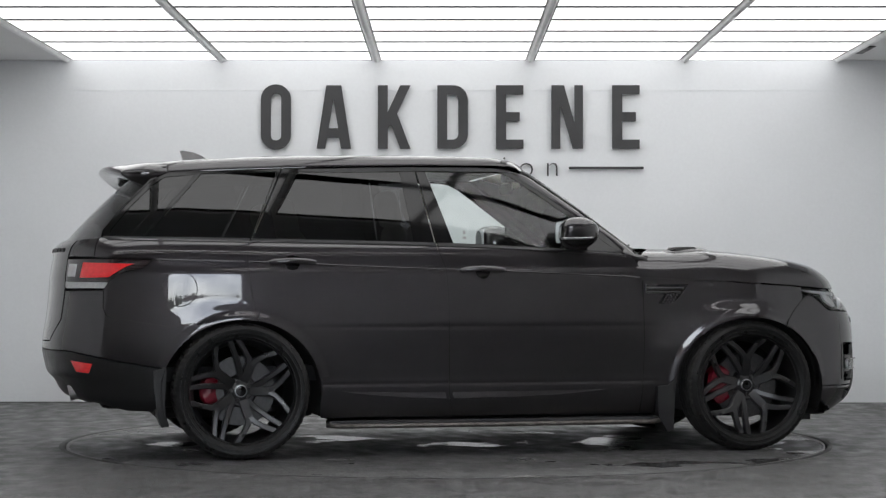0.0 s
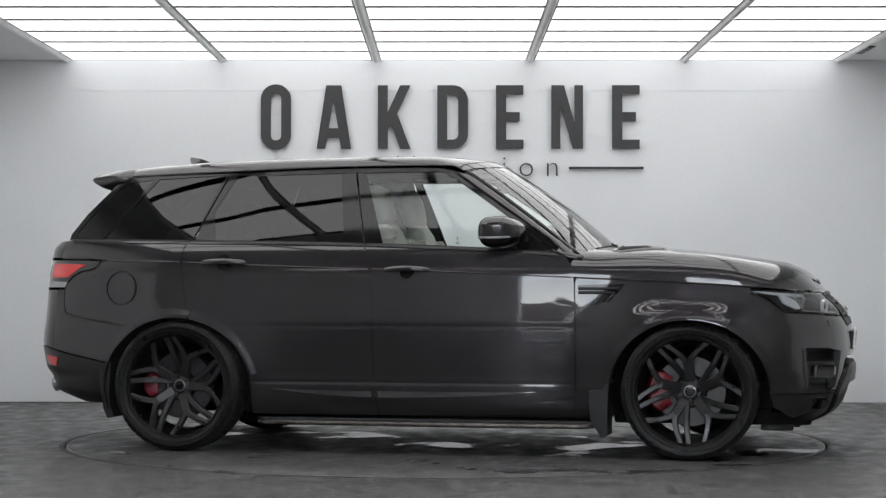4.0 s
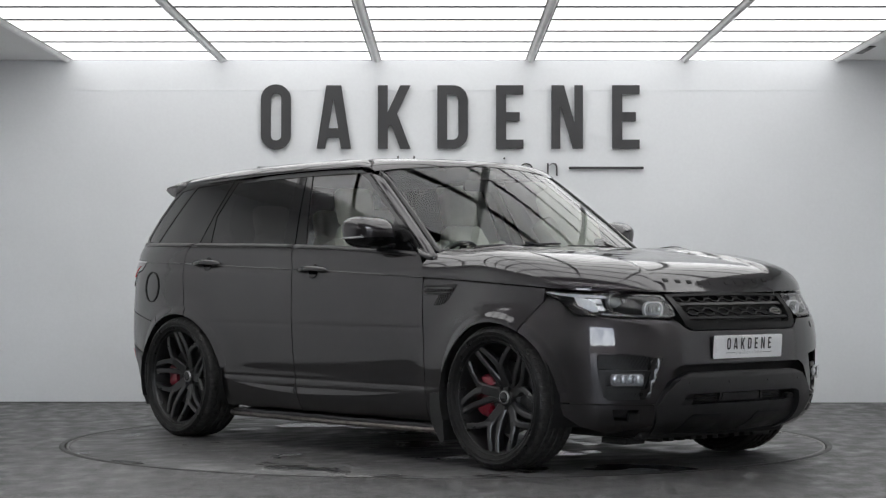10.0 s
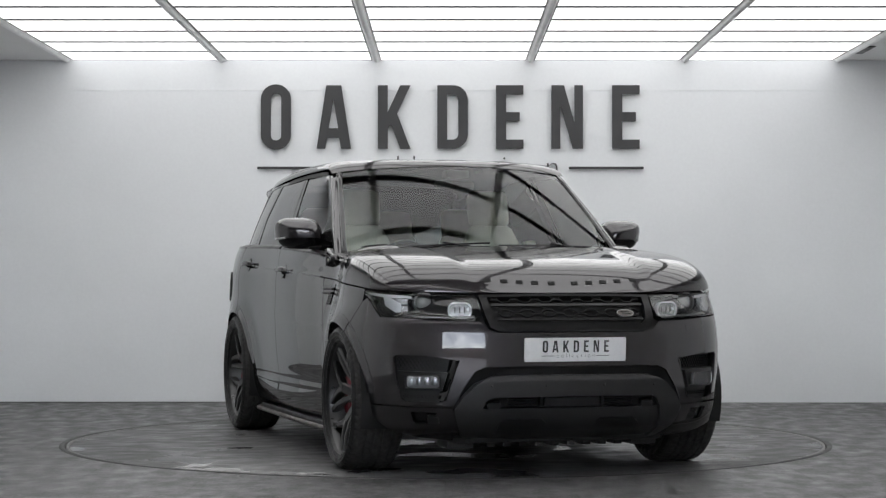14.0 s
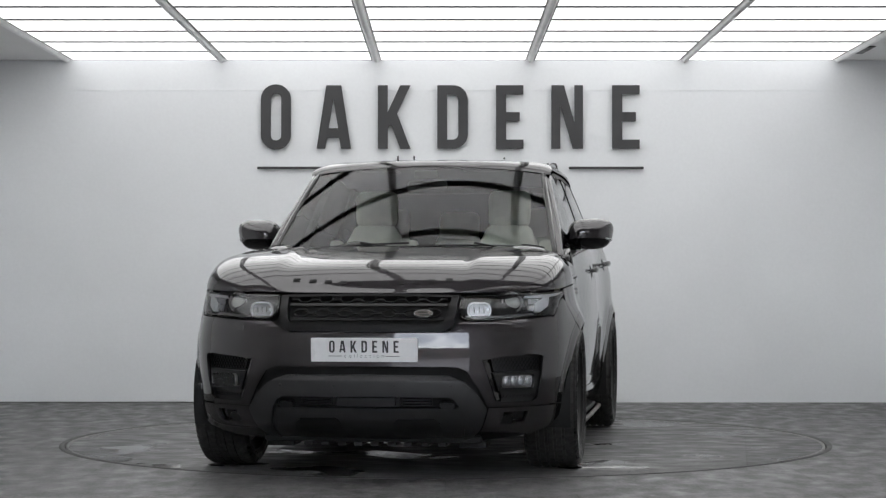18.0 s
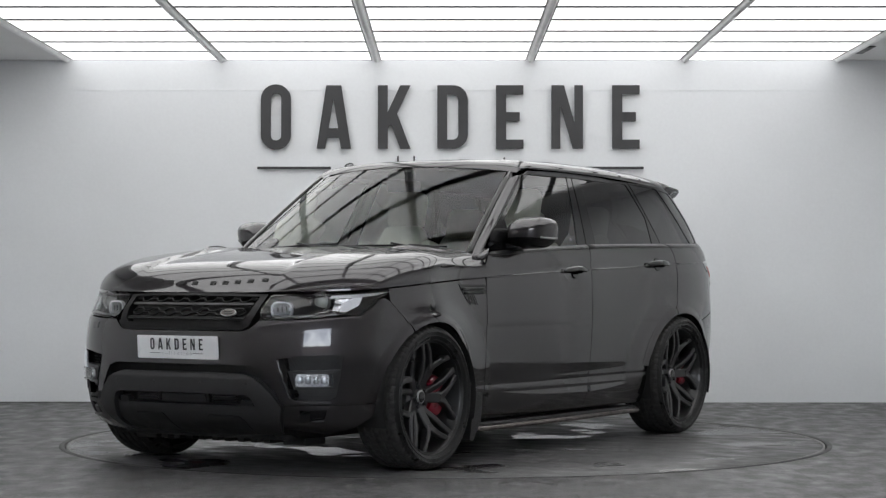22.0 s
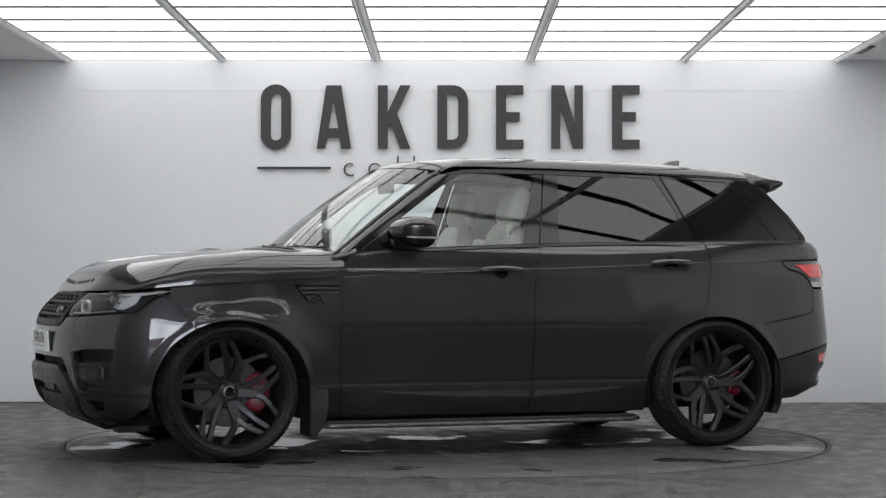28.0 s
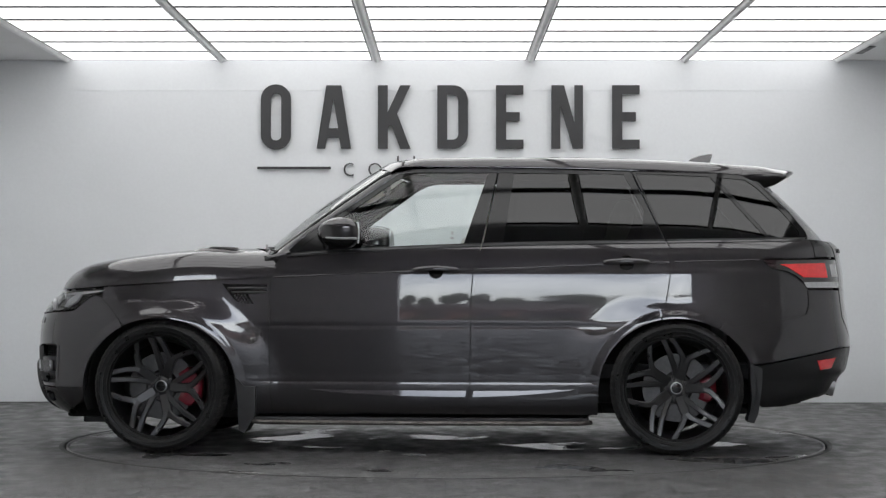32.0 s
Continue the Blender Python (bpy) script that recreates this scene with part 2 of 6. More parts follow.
def prism(outline, depth, holes=(), bevel=0.0):
    """Flat shape in x, z with holes, given a depth in y (front face at y = -depth)."""
    loops = [list(outline)] + [list(h) for h in holes]
    pts, edges = [], []
    for lp in loops:
        b = len(pts)
        pts += [Vector(p) for p in lp]
        edges += [(b + i, b + (i + 1) % len(lp)) for i in range(len(lp))]
    vs, _, fs, *_ = geometry.delaunay_2d_cdt(pts, edges, [], 0, 1e-6)
    keep = [f for f in fs if inside(sum((vs[i] for i in f), Vector((0, 0))) / 3, loops)]
    n = len(vs)
    verts = [(v[0], -depth, v[1]) for v in vs] + [(v[0], 0, v[1]) for v in vs]
    faces = [tuple(f) for f in keep] + [tuple(i + n for i in reversed(f)) for f in keep]
    for a, b in edges:
        faces.append((a, b, b + n, a + n))
    bm = bmesh.new()
    me = mesh_of("prism", verts, faces)
    bm.from_mesh(me)
    bpy.data.meshes.remove(me)
    bmesh.ops.recalc_face_normals(bm, faces=bm.faces)
    return bm


def inside(p, loops):
    """Even-odd test of a point against an outline and its holes."""
    odd = False
    for lp in loops:
        for i in range(len(lp)):
            (x0, y0), (x1, y1) = lp[i - 1], lp[i]
            if (y0 > p[1]) != (y1 > p[1]) and p[0] < (x1 - x0) * (p[1] - y0) / (y1 - y0) + x0:
                odd = not odd
    return odd


def inside_many(Q, loops):
    """The same test for many points at once."""
    odd = np.zeros(len(Q), bool)
    for lp in loops:
        L = np.array([tuple(p) for p in lp])
        M = np.roll(L, 1, 0)
        for (x1, y1), (x0, y0) in zip(L, M):
            if y0 != y1:
                odd ^= ((y0 > Q[:, 1]) != (y1 > Q[:, 1])) & (Q[:, 0] < (x1 - x0) * (Q[:, 1] - y0) / (y1 - y0) + x0)
    return odd


def lathe(profile, steps=64, axis="y", closed=False):
    """Turned body: profile of (radius, along) about an axis."""
    verts, faces, k = [], [], len(profile)
    for i in range(steps):
        a = 2 * math.pi * i / steps
        for r, h in profile:
            p = (r * math.cos(a), h, r * math.sin(a)) if axis == "y" else (r * math.cos(a), r * math.sin(a), h)
            verts.append(p)
    for i in range(steps):
        j = (i + 1) % steps
        for q in range(k if closed else k - 1):
            w = (q + 1) % k
            faces.append((i * k + q, j * k + q, j * k + w, i * k + w))
    return mesh_of("lathe", verts, faces, True)


def rounded(w, h, r, n=5, cx=0.0, cz=0.0):
    """Outline of a rounded rectangle."""
    pts = []
    for sx, sz, a0 in ((1, 1, 0), (-1, 1, 90), (-1, -1, 180), (1, -1, 270)):
        for i in range(n + 1):
            a = radians(a0 + 90 * i / n)
            pts.append((cx + sx * (w / 2 - r) + r * math.cos(a), cz + sz * (h / 2 - r) + r * math.sin(a)))
    return pts


def tube(points, radius, sides=8, mat=None):
    """Round bar along a line of points."""
    verts, faces, k = [], [], len(points)
    P = [Vector(p) for p in points]
    for i, p in enumerate(P):
        d = (P[min(i + 1, k - 1)] - P[max(i - 1, 0)]).normalized()
        u = d.orthogonal().normalized() if abs(d.z) > 0.95 else d.cross(Vector((0, 0, 1))).normalized()
        v = d.cross(u)
        for j in range(sides):
            a = 2 * math.pi * j / sides
            verts.append(p + (u * math.cos(a) + v * math.sin(a)) * radius)
    for i in range(k - 1):
        for j in range(sides):
            q = (j + 1) % sides
            faces.append((i * sides + j, i * sides + q, (i + 1) * sides + q, (i + 1) * sides + j))
    faces += [tuple(range(sides - 1, -1, -1)), tuple((k - 1) * sides + j for j in range(sides))]
    return mesh_of("tube", verts, faces, True)
# ---- the studio bay: floor, wall, lit ceiling ----
WALL_Y, CEIL_Z = 3.72, 2.725
R_TABLE = 2.262
BAY_L, BAY_R, BAY_F = -3.01, 3.11, -3.3
SHED_L, SHED_R, SHED_B, SHED_Z = -8.0, 8.0, -8.95, 5.2


def disc_hole_floor():
    """Floor slab of the shed with the round pit for the turntable cut through it."""
    ring = [(2.305 * math.cos(a), 2.305 * math.sin(a)) for a in np.linspace(0, 2 * math.pi, 129)[:-1]]
    outer = [(SHED_L, SHED_B), (SHED_R, SHED_B), (SHED_R, WALL_Y), (SHED_L, WALL_Y)]
    bm = prism(outer, 0.1, [ring])
    bmesh.ops.transform(bm, matrix=Matrix.Rotation(radians(-90), 4, "X"), verts=bm.verts)
    return bm


floor = part("floor", disc_hole_floor(), FLOOR)
floor.location.z = -0.1
tagged(floor, "dark grey stone-effect showroom floor with scuffs", kind="structure")

wall = part("wall_north", box_mesh((SHED_L, WALL_Y, -0.1), (SHED_R, WALL_Y + 0.2, CEIL_Z - 0.0135)), WALL)
tagged(wall, "white painted studio back wall with raised sign", kind="structure")
seam = part("trim", box_mesh((SHED_L, WALL_Y - 0.0022, 2.474), (SHED_R, WALL_Y + 0.02, 2.4775), 0.0008), WALL)
tagged(seam, "faint horizontal board joint in white wall", kind="structure")
for x0, x1 in ((-3.6, -1.62), (2.42, 3.62)):
    s2 = part("trim", box_mesh((x0, WALL_Y - 0.0018, 1.353 if x0 > 0 else 0.0005), (x1, WALL_Y + 0.02, 1.3555 if x0 > 0 else 0.006), 0.0005), WALL if x0 > 0 else SATIN_BLACK)
    tagged(s2, "faint joint line on the white wall" if x0 > 0 else "thin dark gap along the foot of the wall", kind="structure")
# unseen side walls; their extra brightness is put into the colour
for x0 in (-3.72, 3.76):
    sw = part("wall_west" if x0 < 0 else "wall_east", box_mesh((x0 - 0.1, -3.25, -0.05), (x0 + 0.1, WALL_Y, CEIL_Z + 0.2)), SIDE_WALL)
    tagged(sw, "white painted side wall of the studio bay", kind="structure")


def ceiling_sides():
    """Unlit white ceiling on both sides of the lit field, with tile joints cut as grooves."""
    bm = bmesh.new()
    for x0, x1 in ((-3.7, BAY_L - 0.03), (BAY_R + 0.03, 3.74)):
        y = WALL_Y
        while y > BAY_F + 0.01:
            y2 = max(y - 0.605, BAY_F)
            box(bm, (x0, y2 + 0.003, CEIL_Z - 0.012), (x1, y - 0.003, CEIL_Z + 0.06), 0.002)
            y = y2
    # unseen plain strip in front of the panels, added to darken reflections
    box(bm, (BAY_L - 0.027, BAY_F, CEIL_Z - 0.012), (BAY_R + 0.027, -2.657, CEIL_Z + 0.06), 0.002)
    box(bm, (-3.7, BAY_F, CEIL_Z + 0.062), (3.74, WALL_Y, CEIL_Z + 0.2))
    return bm


tagged(part("ceiling", ceiling_sides(), CEIL), "white tiled ceiling beside the lit panels", kind="structure")

# lit panels, 1.2 x 0.6 m, in five bays of ten
panel = thing("ceiling_light_panel", "glowing white rectangular led panel in a thin grey frame", "ceiling light", "lit panels of the studio ceiling")
bm = bmesh.new()
for lo, hi in (((-0.58, -0.32, -0.004), (0.58, -0.281, 0.01)), ((-0.58, 0.281, -0.004), (0.58, 0.32, 0.01)),
               ((-0.58, -0.281, -0.004), (-0.573, 0.281, 0.01)), ((0.573, -0.281, -0.004), (0.58, 0.281, 0.01))):
    box(bm, lo, hi)
part("frame", bm, GRID, panel)
part("diffuser", box_mesh((-0.5725, -0.2805, -0.001), (0.5725, 0.2805, 0.006)), DIFFUSER, panel, "evenly lit white diffuser")
first = True
BAYS = [-2.393, -1.165, 0.062, 1.286, 2.506]
for i, x in enumerate(BAYS):
    for j in range(10):
        m = pose(x, 3.51 - 0.64 * j, CEIL_Z)
        if first:
            panel.matrix_world, first = m, False
        else:
            copy_thing(panel, m)
for x in (-3.005, -1.78, -0.551, 0.675, 1.897, 3.115):
    prof = [(x - 0.028, CEIL_Z + 0.03), (x - 0.028, CEIL_Z - 0.004), (x - 0.018, CEIL_Z - 0.022), (x - 0.006, CEIL_Z - 0.03), (x + 0.006, CEIL_Z - 0.03), (x + 0.018, CEIL_Z - 0.022), (x + 0.028, CEIL_Z - 0.004), (x + 0.028, CEIL_Z + 0.03)]
    b = part("ceiling_beam", prism(prof, WALL_Y + 2.57), BEAM_GREY, m=pose(0, WALL_Y - 0.002, 0))
    tagged(b, "long grey metal beam between the lit panels", "beam", "beams of the lit ceiling")
for y, w in ((-2.612, 0.04),):
    b = part("ceiling_beam", box_mesh((BAY_L, y - w, CEIL_Z - 0.03), (BAY_R, y + w, CEIL_Z + 0.05), 0.004), BEAM_GREY)
    tagged(b, "grey metal cross beam of the lit ceiling", "beam", "beams of the lit ceiling")
vent = part("air_slot", box_mesh((3.14, 2.72, CEIL_Z - 0.02), (3.2, 3.2, CEIL_Z - 0.0125), 0.002), SATIN_BLACK)
tagged(vent, "narrow black slot vent in the white ceiling", "vent")

# turntable: deck, steel ring, gap
table = thing("turntable", "round rotating car turntable flush with the dark floor", "turntable")
part("deck", lathe([(0.0, 0.0), (0.6, 0.0), (1.4, 0.0), (R_TABLE - 0.02, 0.0), (R_TABLE - 0.016, -0.004), (R_TABLE - 0.016, -0.08)], 160, "z"), DECK, table, "dark stone-effect deck with wet patches")
part("edge_ring", lathe([(R_TABLE - 0.014, -0.06), (R_TABLE - 0.014, 0.001), (R_TABLE, 0.003), (R_TABLE + 0.002, -0.06)], 160, "z"), RING, table, "thin worn steel edge")
pit = part("floor_trim", lathe([(R_TABLE + 0.011, -0.07), (R_TABLE + 0.011, 0.001), (R_TABLE + 0.014, 0.004), (R_TABLE + 0.04, 0.004), (R_TABLE + 0.044, -0.002), (R_TABLE + 0.044, -0.07)], 160, "z"), SEAL)
tagged(pit, "dark worn rim set in the floor round the turntable", kind="structure")
base = part("pit_floor", lathe([(0.0, -0.09), (2.32, -0.09)], 96, "z"), UNDER)
tagged(base, "dark bottom of the turntable pit", kind="structure")

# ---- raised sign ----
PX = 0.0044856                       # metres of wall to one unit of the letter drawings
sign = thing("wall_sign", "large charcoal raised letters on the white wall", "sign", m=pose(0, WALL_Y, 0))


def sx(u):
    return -1.465 + (u - 462) * PX


def sz(v):
    return 2.516 - (v - 151) * PX


def letter(name, outline, holes=()):
    bm = prism([(sx(u), sz(v)) for u, v in outline], 0.022, [[(sx(u), sz(v)) for u, v in h] for h in holes])
    bmesh.ops.transform(bm, matrix=Matrix.Translation((0, -0.018, 0)), verts=bm.verts)
    part("letter", bm, SIGN, sign)


def bowl(x0, x1, y0, y1, r, left=True):
    w, h = x1 - x0, y1 - y0
    pts = []
    for cx, cy, a0 in ((x1 - r, y1 - r, 0), (x0 + r, y1 - r, 90), (x0 + r, y0 + r, 180), (x1 - r, y0 + r, 270)):
        if not left and a0 in (90, 180):
            pts.append((x0, y1 if a0 == 90 else y0))
            continue
        pts += [(cx + r * math.cos(radians(a0 + 90 * i / 8)), cy + r * math.sin(radians(a0 + 90 * i / 8))) for i in range(9)]
    return pts


letter("O", bowl(462.5, 515.5, 150.5, 265.5, 26), [bowl(480, 498.5, 166.5, 249.5, 9)])
letter("A", [(578, 152), (604.5, 152), (621.5, 264), (604, 264), (600.5, 244.5), (579, 244.5), (576, 264), (561, 264)], [[(590.5, 177), (582, 228), (599, 228)]])
letter("K", [(669, 152), (686.5, 152), (686.5, 199), (708.5, 152), (726.5, 152), (703, 202), (726.5, 264), (708.5, 264), (691.5, 220.5), (686.5, 229), (686.5, 264), (669, 264)])
letter("D", bowl(774, 828, 152, 264, 26, False), [bowl(791.5, 811, 169, 248, 10, False)])
for x in (877.5, 1082.5):
    letter("E", [(x, 152), (x + 48.5, 152), (x + 48.5, 168), (x + 18, 168), (x + 18, 199.5), (x + 42, 199.5), (x + 42, 215.5), (x + 18, 215.5), (x + 18, 248), (x + 48.5, 248), (x + 48.5, 264), (x, 264)])
letter("N", [(975.5, 152), (997.5, 152), (1016, 218), (1016, 152), (1031, 152), (1031, 264), (1013, 264), (991, 187), (991, 264), (975.5, 264)])
for u0, u1 in ((456, 586), (1006.5, 1138)):
    part("rule", box_mesh((sx(u0), -0.03, sz(300.2)), (sx(u1), -0.012, sz(295.6)), 0.001), SIGN, sign)


def glyph(char, size, depth):
    """Mesh of one character of the built-in font, standing in x, z."""
    cu = bpy.data.curves.new("glyph", "FONT")
    cu.body, cu.size, cu.extrude, cu.align_x = char, size, depth / 2, "CENTER"
    cu.resolution_u, cu.offset = 3, -0.0045
    ob = bpy.data.objects.new("glyph", cu)
    me = bpy.data.meshes.new_from_object(ob)
    bpy.data.objects.remove(ob)
    bpy.data.curves.remove(cu)
    me.transform(Matrix.Rotation(radians(90), 4, "X"))
    return me


SIGN_MID = (sx(797), sz(228))
for ch, u in zip("collection", (617, 664, 704.5, 733, 769, 816, 857, 892, 931, 977)):
    me = glyph(ch, 0.245, 0.014)
    part("letter", me, SIGN, sign, m=pose(sx(u), -0.02, sz(313)))

# ---- the workshop round the bay, and the open vehicle door that the camera looks in through ----
DOOR_L, DOOR_R, DOOR_H = -1.96, 1.62, 3.3


def shed_walls():
    bm = bmesh.new()
    box(bm, (SHED_L - 0.2, SHED_B, -0.1), (SHED_L, WALL_Y + 0.2, SHED_Z))
    box(bm, (SHED_R, SHED_B, -0.1), (SHED_R + 0.2, WALL_Y + 0.2, SHED_Z))
    box(bm, (SHED_L, WALL_Y + 0.2, CEIL_Z - 0.2), (SHED_R, WALL_Y + 0.4, SHED_Z))
    return bm


tagged(part("wall_shed", shed_walls(), SHED), "grey clad side walls of the workshop", kind="structure")
bm = bmesh.new()
box(bm, (SHED_L - 0.2, SHED_B - 0.2, -0.1), (DOOR_L, SHED_B, SHED_Z))
box(bm, (DOOR_R, SHED_B - 0.2, -0.1), (SHED_R + 0.2, SHED_B, SHED_Z))
box(bm, (DOOR_L, SHED_B - 0.2, DOOR_H), (DOOR_R, SHED_B, SHED_Z))
tagged(part("wall_south", bm, SHED), "grey workshop wall with an open vehicle door", kind="structure")
# unseen roof lights, added and widened to brighten the workshop and the car's front
LIGHT_ROWS = [-2.95 - 0.8 * k for k in range(7)]
bm = bmesh.new()
edges_y = [WALL_Y + 0.4] + [q for y in LIGHT_ROWS for q in (y + 0.22, y - 0.22)] + [SHED_B - 0.2]
for k in range(0, len(edges_y), 2):
    box(bm, (SHED_L - 0.2, edges_y[k + 1], SHED_Z), (SHED_R + 0.2, edges_y[k], SHED_Z + 0.15))
tagged(part("roof_lining", bm, SKYLIGHT), "pale lining of the workshop roof", kind="structure")
for y in LIGHT_ROWS:
    q = part("roof_light", box_mesh((SHED_L, y - 0.218, SHED_Z + 0.06), (SHED_R, y + 0.218, SHED_Z + 0.068)), ROOFLIGHT)
    tagged(q, "long unseen translucent roof strip, added to light the workshop", "roof light", "roof lights of the workshop")
for y in (-3.3, -5.7, -8.1):
    bm = bmesh.new()
    box(bm, (SHED_L, y - 0.07, 3.96), (SHED_R, y + 0.07, 4.08))
    box(bm, (SHED_L, y - 0.06, 4.98), (SHED_R, y + 0.06, 5.1))
    for k in range(8):
        xa = SHED_L + 2 * k
        for s in (0, 1):
            p, q = Vector((xa + s, y, 4.08 if s == 0 else 4.98)), Vector((xa + s + 1, y, 4.98 if s == 0 else 4.08))
            mid, dv = (p + q) / 2, q - p
            box(bm, (-dv.length / 2, -0.028, -0.028), (dv.length / 2, 0.028, 0.028), 0, Matrix.Translation(mid) @ dv.to_track_quat("X", "Z").to_matrix().to_4x4())
    tr = part("roof_truss", bm, TRUSS)
    tagged(tr, "dark steel lattice roof truss of the workshop", "truss", "trusses of the workshop roof")

ground = part("ground", box_mesh((-300, -600, -0.25), (300, SHED_B - 0.0, -0.012)), TARMAC)
tagged(ground, "wet grey yard outside the open door", kind="structure")
rnd = random.Random(5)
bm = bmesh.new()
for k in range(1500):
    x = rnd.uniform(-45, 45)
    z = rnd.uniform(0, 4.3 + 1.0 * noise.noise(Vector((x * 0.12, 0, 3))))
    bmesh.ops.create_icosphere(bm, subdivisions=1, radius=rnd.uniform(0.25, 0.6), matrix=Matrix.Translation((x, -47 + rnd.uniform(-1.2, 1.2), z)) @ Euler((rnd.random() * 6, rnd.random() * 6, 0)).to_matrix().to_4x4())
for k in range(500):
    x = rnd.uniform(-30, 30)
    z = rnd.uniform(0, 0.9 + 1.5 * noise.noise(Vector((x * 0.3, 7, 3))))
    bmesh.ops.create_icosphere(bm, subdivisions=1, radius=rnd.uniform(0.15, 0.4), matrix=Matrix.Translation((x, -35 + rnd.uniform(-0.6, 0.6), max(z, 0.1))) @ Euler((rnd.random() * 6, rnd.random() * 6, 0)).to_matrix().to_4x4())
tagged(part("hedge", bm, HEDGE), "dark green hedge across the yard", "hedge", kind="stuff")
for x0, w, h in ((-24, 15, 2.7), (-7, 11, 2.2), (6, 13, 3.0), (23, 12, 2.5)):
    house = thing("building", "low red brick building beyond the yard", "building", "brick buildings beyond the yard", m=pose(x0, -42, -0.012))
    part("wall", box_mesh((-w / 2, -3, 0), (w / 2, 3, h)), BRICK, house)
    part("roof", prism([(-w / 2 - 0.3, h), (w / 2 + 0.3, h), (w / 2 - 1, h + 0.9), (1 - w / 2, h + 0.9)], 6.6), SLATE, house, m=pose(0, 3.3, 0))
    for k in range(int(w / 2.4)):
        part("window", box_mesh((-w / 2 + 0.8 + 2.4 * k, 2.96, 0.9), (-w / 2 + 2.0 + 2.4 * k, 3.02, h - 0.35), 0.02), GLOSS_BLACK, house)
# ---- the car: one body surface, cut into its panels ----
car = thing("car", "dark graphite grey luxury suv with black wheels on the turntable", "car")
HUB_Z, AXLE_F, AXLE_R = 0.372, 1.4615, -1.4615


def curve(xs, ys):
    """Smooth monotone interpolation through a few points."""
    xs, ys = np.array(xs, float), np.array(ys, float)
    h, dl = np.diff(xs), np.diff(ys) / np.diff(xs)
    m = np.zeros(len(xs))
    m[0], m[-1] = dl[0], dl[-1]
    for i in range(1, len(xs) - 1):
        if dl[i - 1] * dl[i] > 0:
            w1, w2 = 2 * h[i] + h[i - 1], h[i] + 2 * h[i - 1]
            m[i] = (w1 + w2) / (w1 / dl[i - 1] + w2 / dl[i])

    def f(x):
        x = np.clip(x, xs[0], xs[-1])
        i = np.clip(np.searchsorted(xs, x) - 1, 0, len(xs) - 2)
        t = (x - xs[i]) / h[i]
        return ((1 + 2 * t) * (1 - t) ** 2 * ys[i] + t * (1 - t) ** 2 * h[i] * m[i] + t * t * (3 - 2 * t) * ys[i + 1] + t * t * (t - 1) * h[i] * m[i + 1])
    return f


def spline(points, n=60):
    """Catmull-Rom line through points."""
    P = [np.array(p, float) for p in points]
    P = [2 * P[0] - P[1]] + P + [2 * P[-1] - P[-2]]
    out = []
    for i in range(1, len(P) - 2):
        for k in range(n):
            t = k / n
            out.append(0.5 * (2 * P[i] + (P[i + 1] - P[i - 1]) * t + (2 * P[i - 1] - 5 * P[i] + 4 * P[i + 1] - P[i + 2]) * t * t + (3 * P[i] - P[i - 1] - 3 * P[i + 1] + P[i + 2]) * t ** 3))
    out.append(P[-2])
    return np.array(out)


# plan outline of the left half at bumper height, nose to tail
PLAN = spline([(2.322, 0.0), (2.3175, 0.2), (2.298, 0.42), (2.243, 0.628), (2.146, 0.795), (1.99, 0.924), (1.76, 0.984), (1.46, 0.988), (1.22, 0.956), (1.0, 0.929), (0.75, 0.929), (0.5, 0.9405),
               (0.25, 0.951), (0.0, 0.9565), (-0.35, 0.958), (-0.65, 0.956), (-1.0, 0.962), (-1.46, 0.98), (-1.78, 0.962), (-2.05, 0.905), (-2.26, 0.808), (-2.4, 0.675), (-2.475, 0.47), (-2.505, 0.24), (-2.51, 0.0)])
LEN = np.concatenate([[0], np.cumsum(np.hypot(*np.diff(PLAN, axis=0).T))])
PLAN = np.stack([np.interp(np.linspace(0, LEN[-1], 1501), LEN, PLAN[:, k]) for k in (0, 1)], 1)
EVEN = np.exp(-0.5 * (np.arange(-60, 61) / 15.0) ** 2)
PLAN = np.stack([np.convolve(np.pad(PLAN[:, k], 60, mode="reflect", reflect_type="odd" if k else "even"), EVEN / EVEN.sum(), "valid") for k in (0, 1)], 1)
LEN = np.concatenate([[0], np.cumsum(np.hypot(*np.diff(PLAN, axis=0).T))])
TAN = np.gradient(PLAN, LEN, axis=0)
TAN /= np.linalg.norm(TAN, axis=1)[:, None]
for _ in range(30):
    TAN[1:-1] = (TAN[:-2] + 2 * TAN[1:-1] + TAN[2:]) / 4
SMAX = LEN[-1]
side_in = curve([0.1, 0.2, 0.27, 0.32, 0.345, 0.366, 0.39, 0.43, 0.5, 0.58, 0.66, 0.715, 0.745, 0.8, 0.88, 0.98, 1.015, 1.05, 1.09, 1.14, 1.19, 1.26],
                [0.13, 0.07, 0.042, 0.032, 0.029, 0.0275, 0.026, 0.024, 0.016, 0.009, 0.004, 0.0016, 0.0, 0.0008, 0.0035, 0.009, 0.0125, 0.0215, 0.029, 0.042, 0.064, 0.12])
nose_in = curve([0.1, 0.17, 0.22, 0.256, 0.3, 0.36, 0.43, 0.5, 0.63, 0.7, 0.77, 0.83, 0.9, 0.93, 1.2],
                [0.36, 0.25, 0.13, 0.075, 0.04, 0.016, 0.004, 0.0, 0.001, 0.007, 0.024, 0.062, 0.135, 0.155, 0.3])
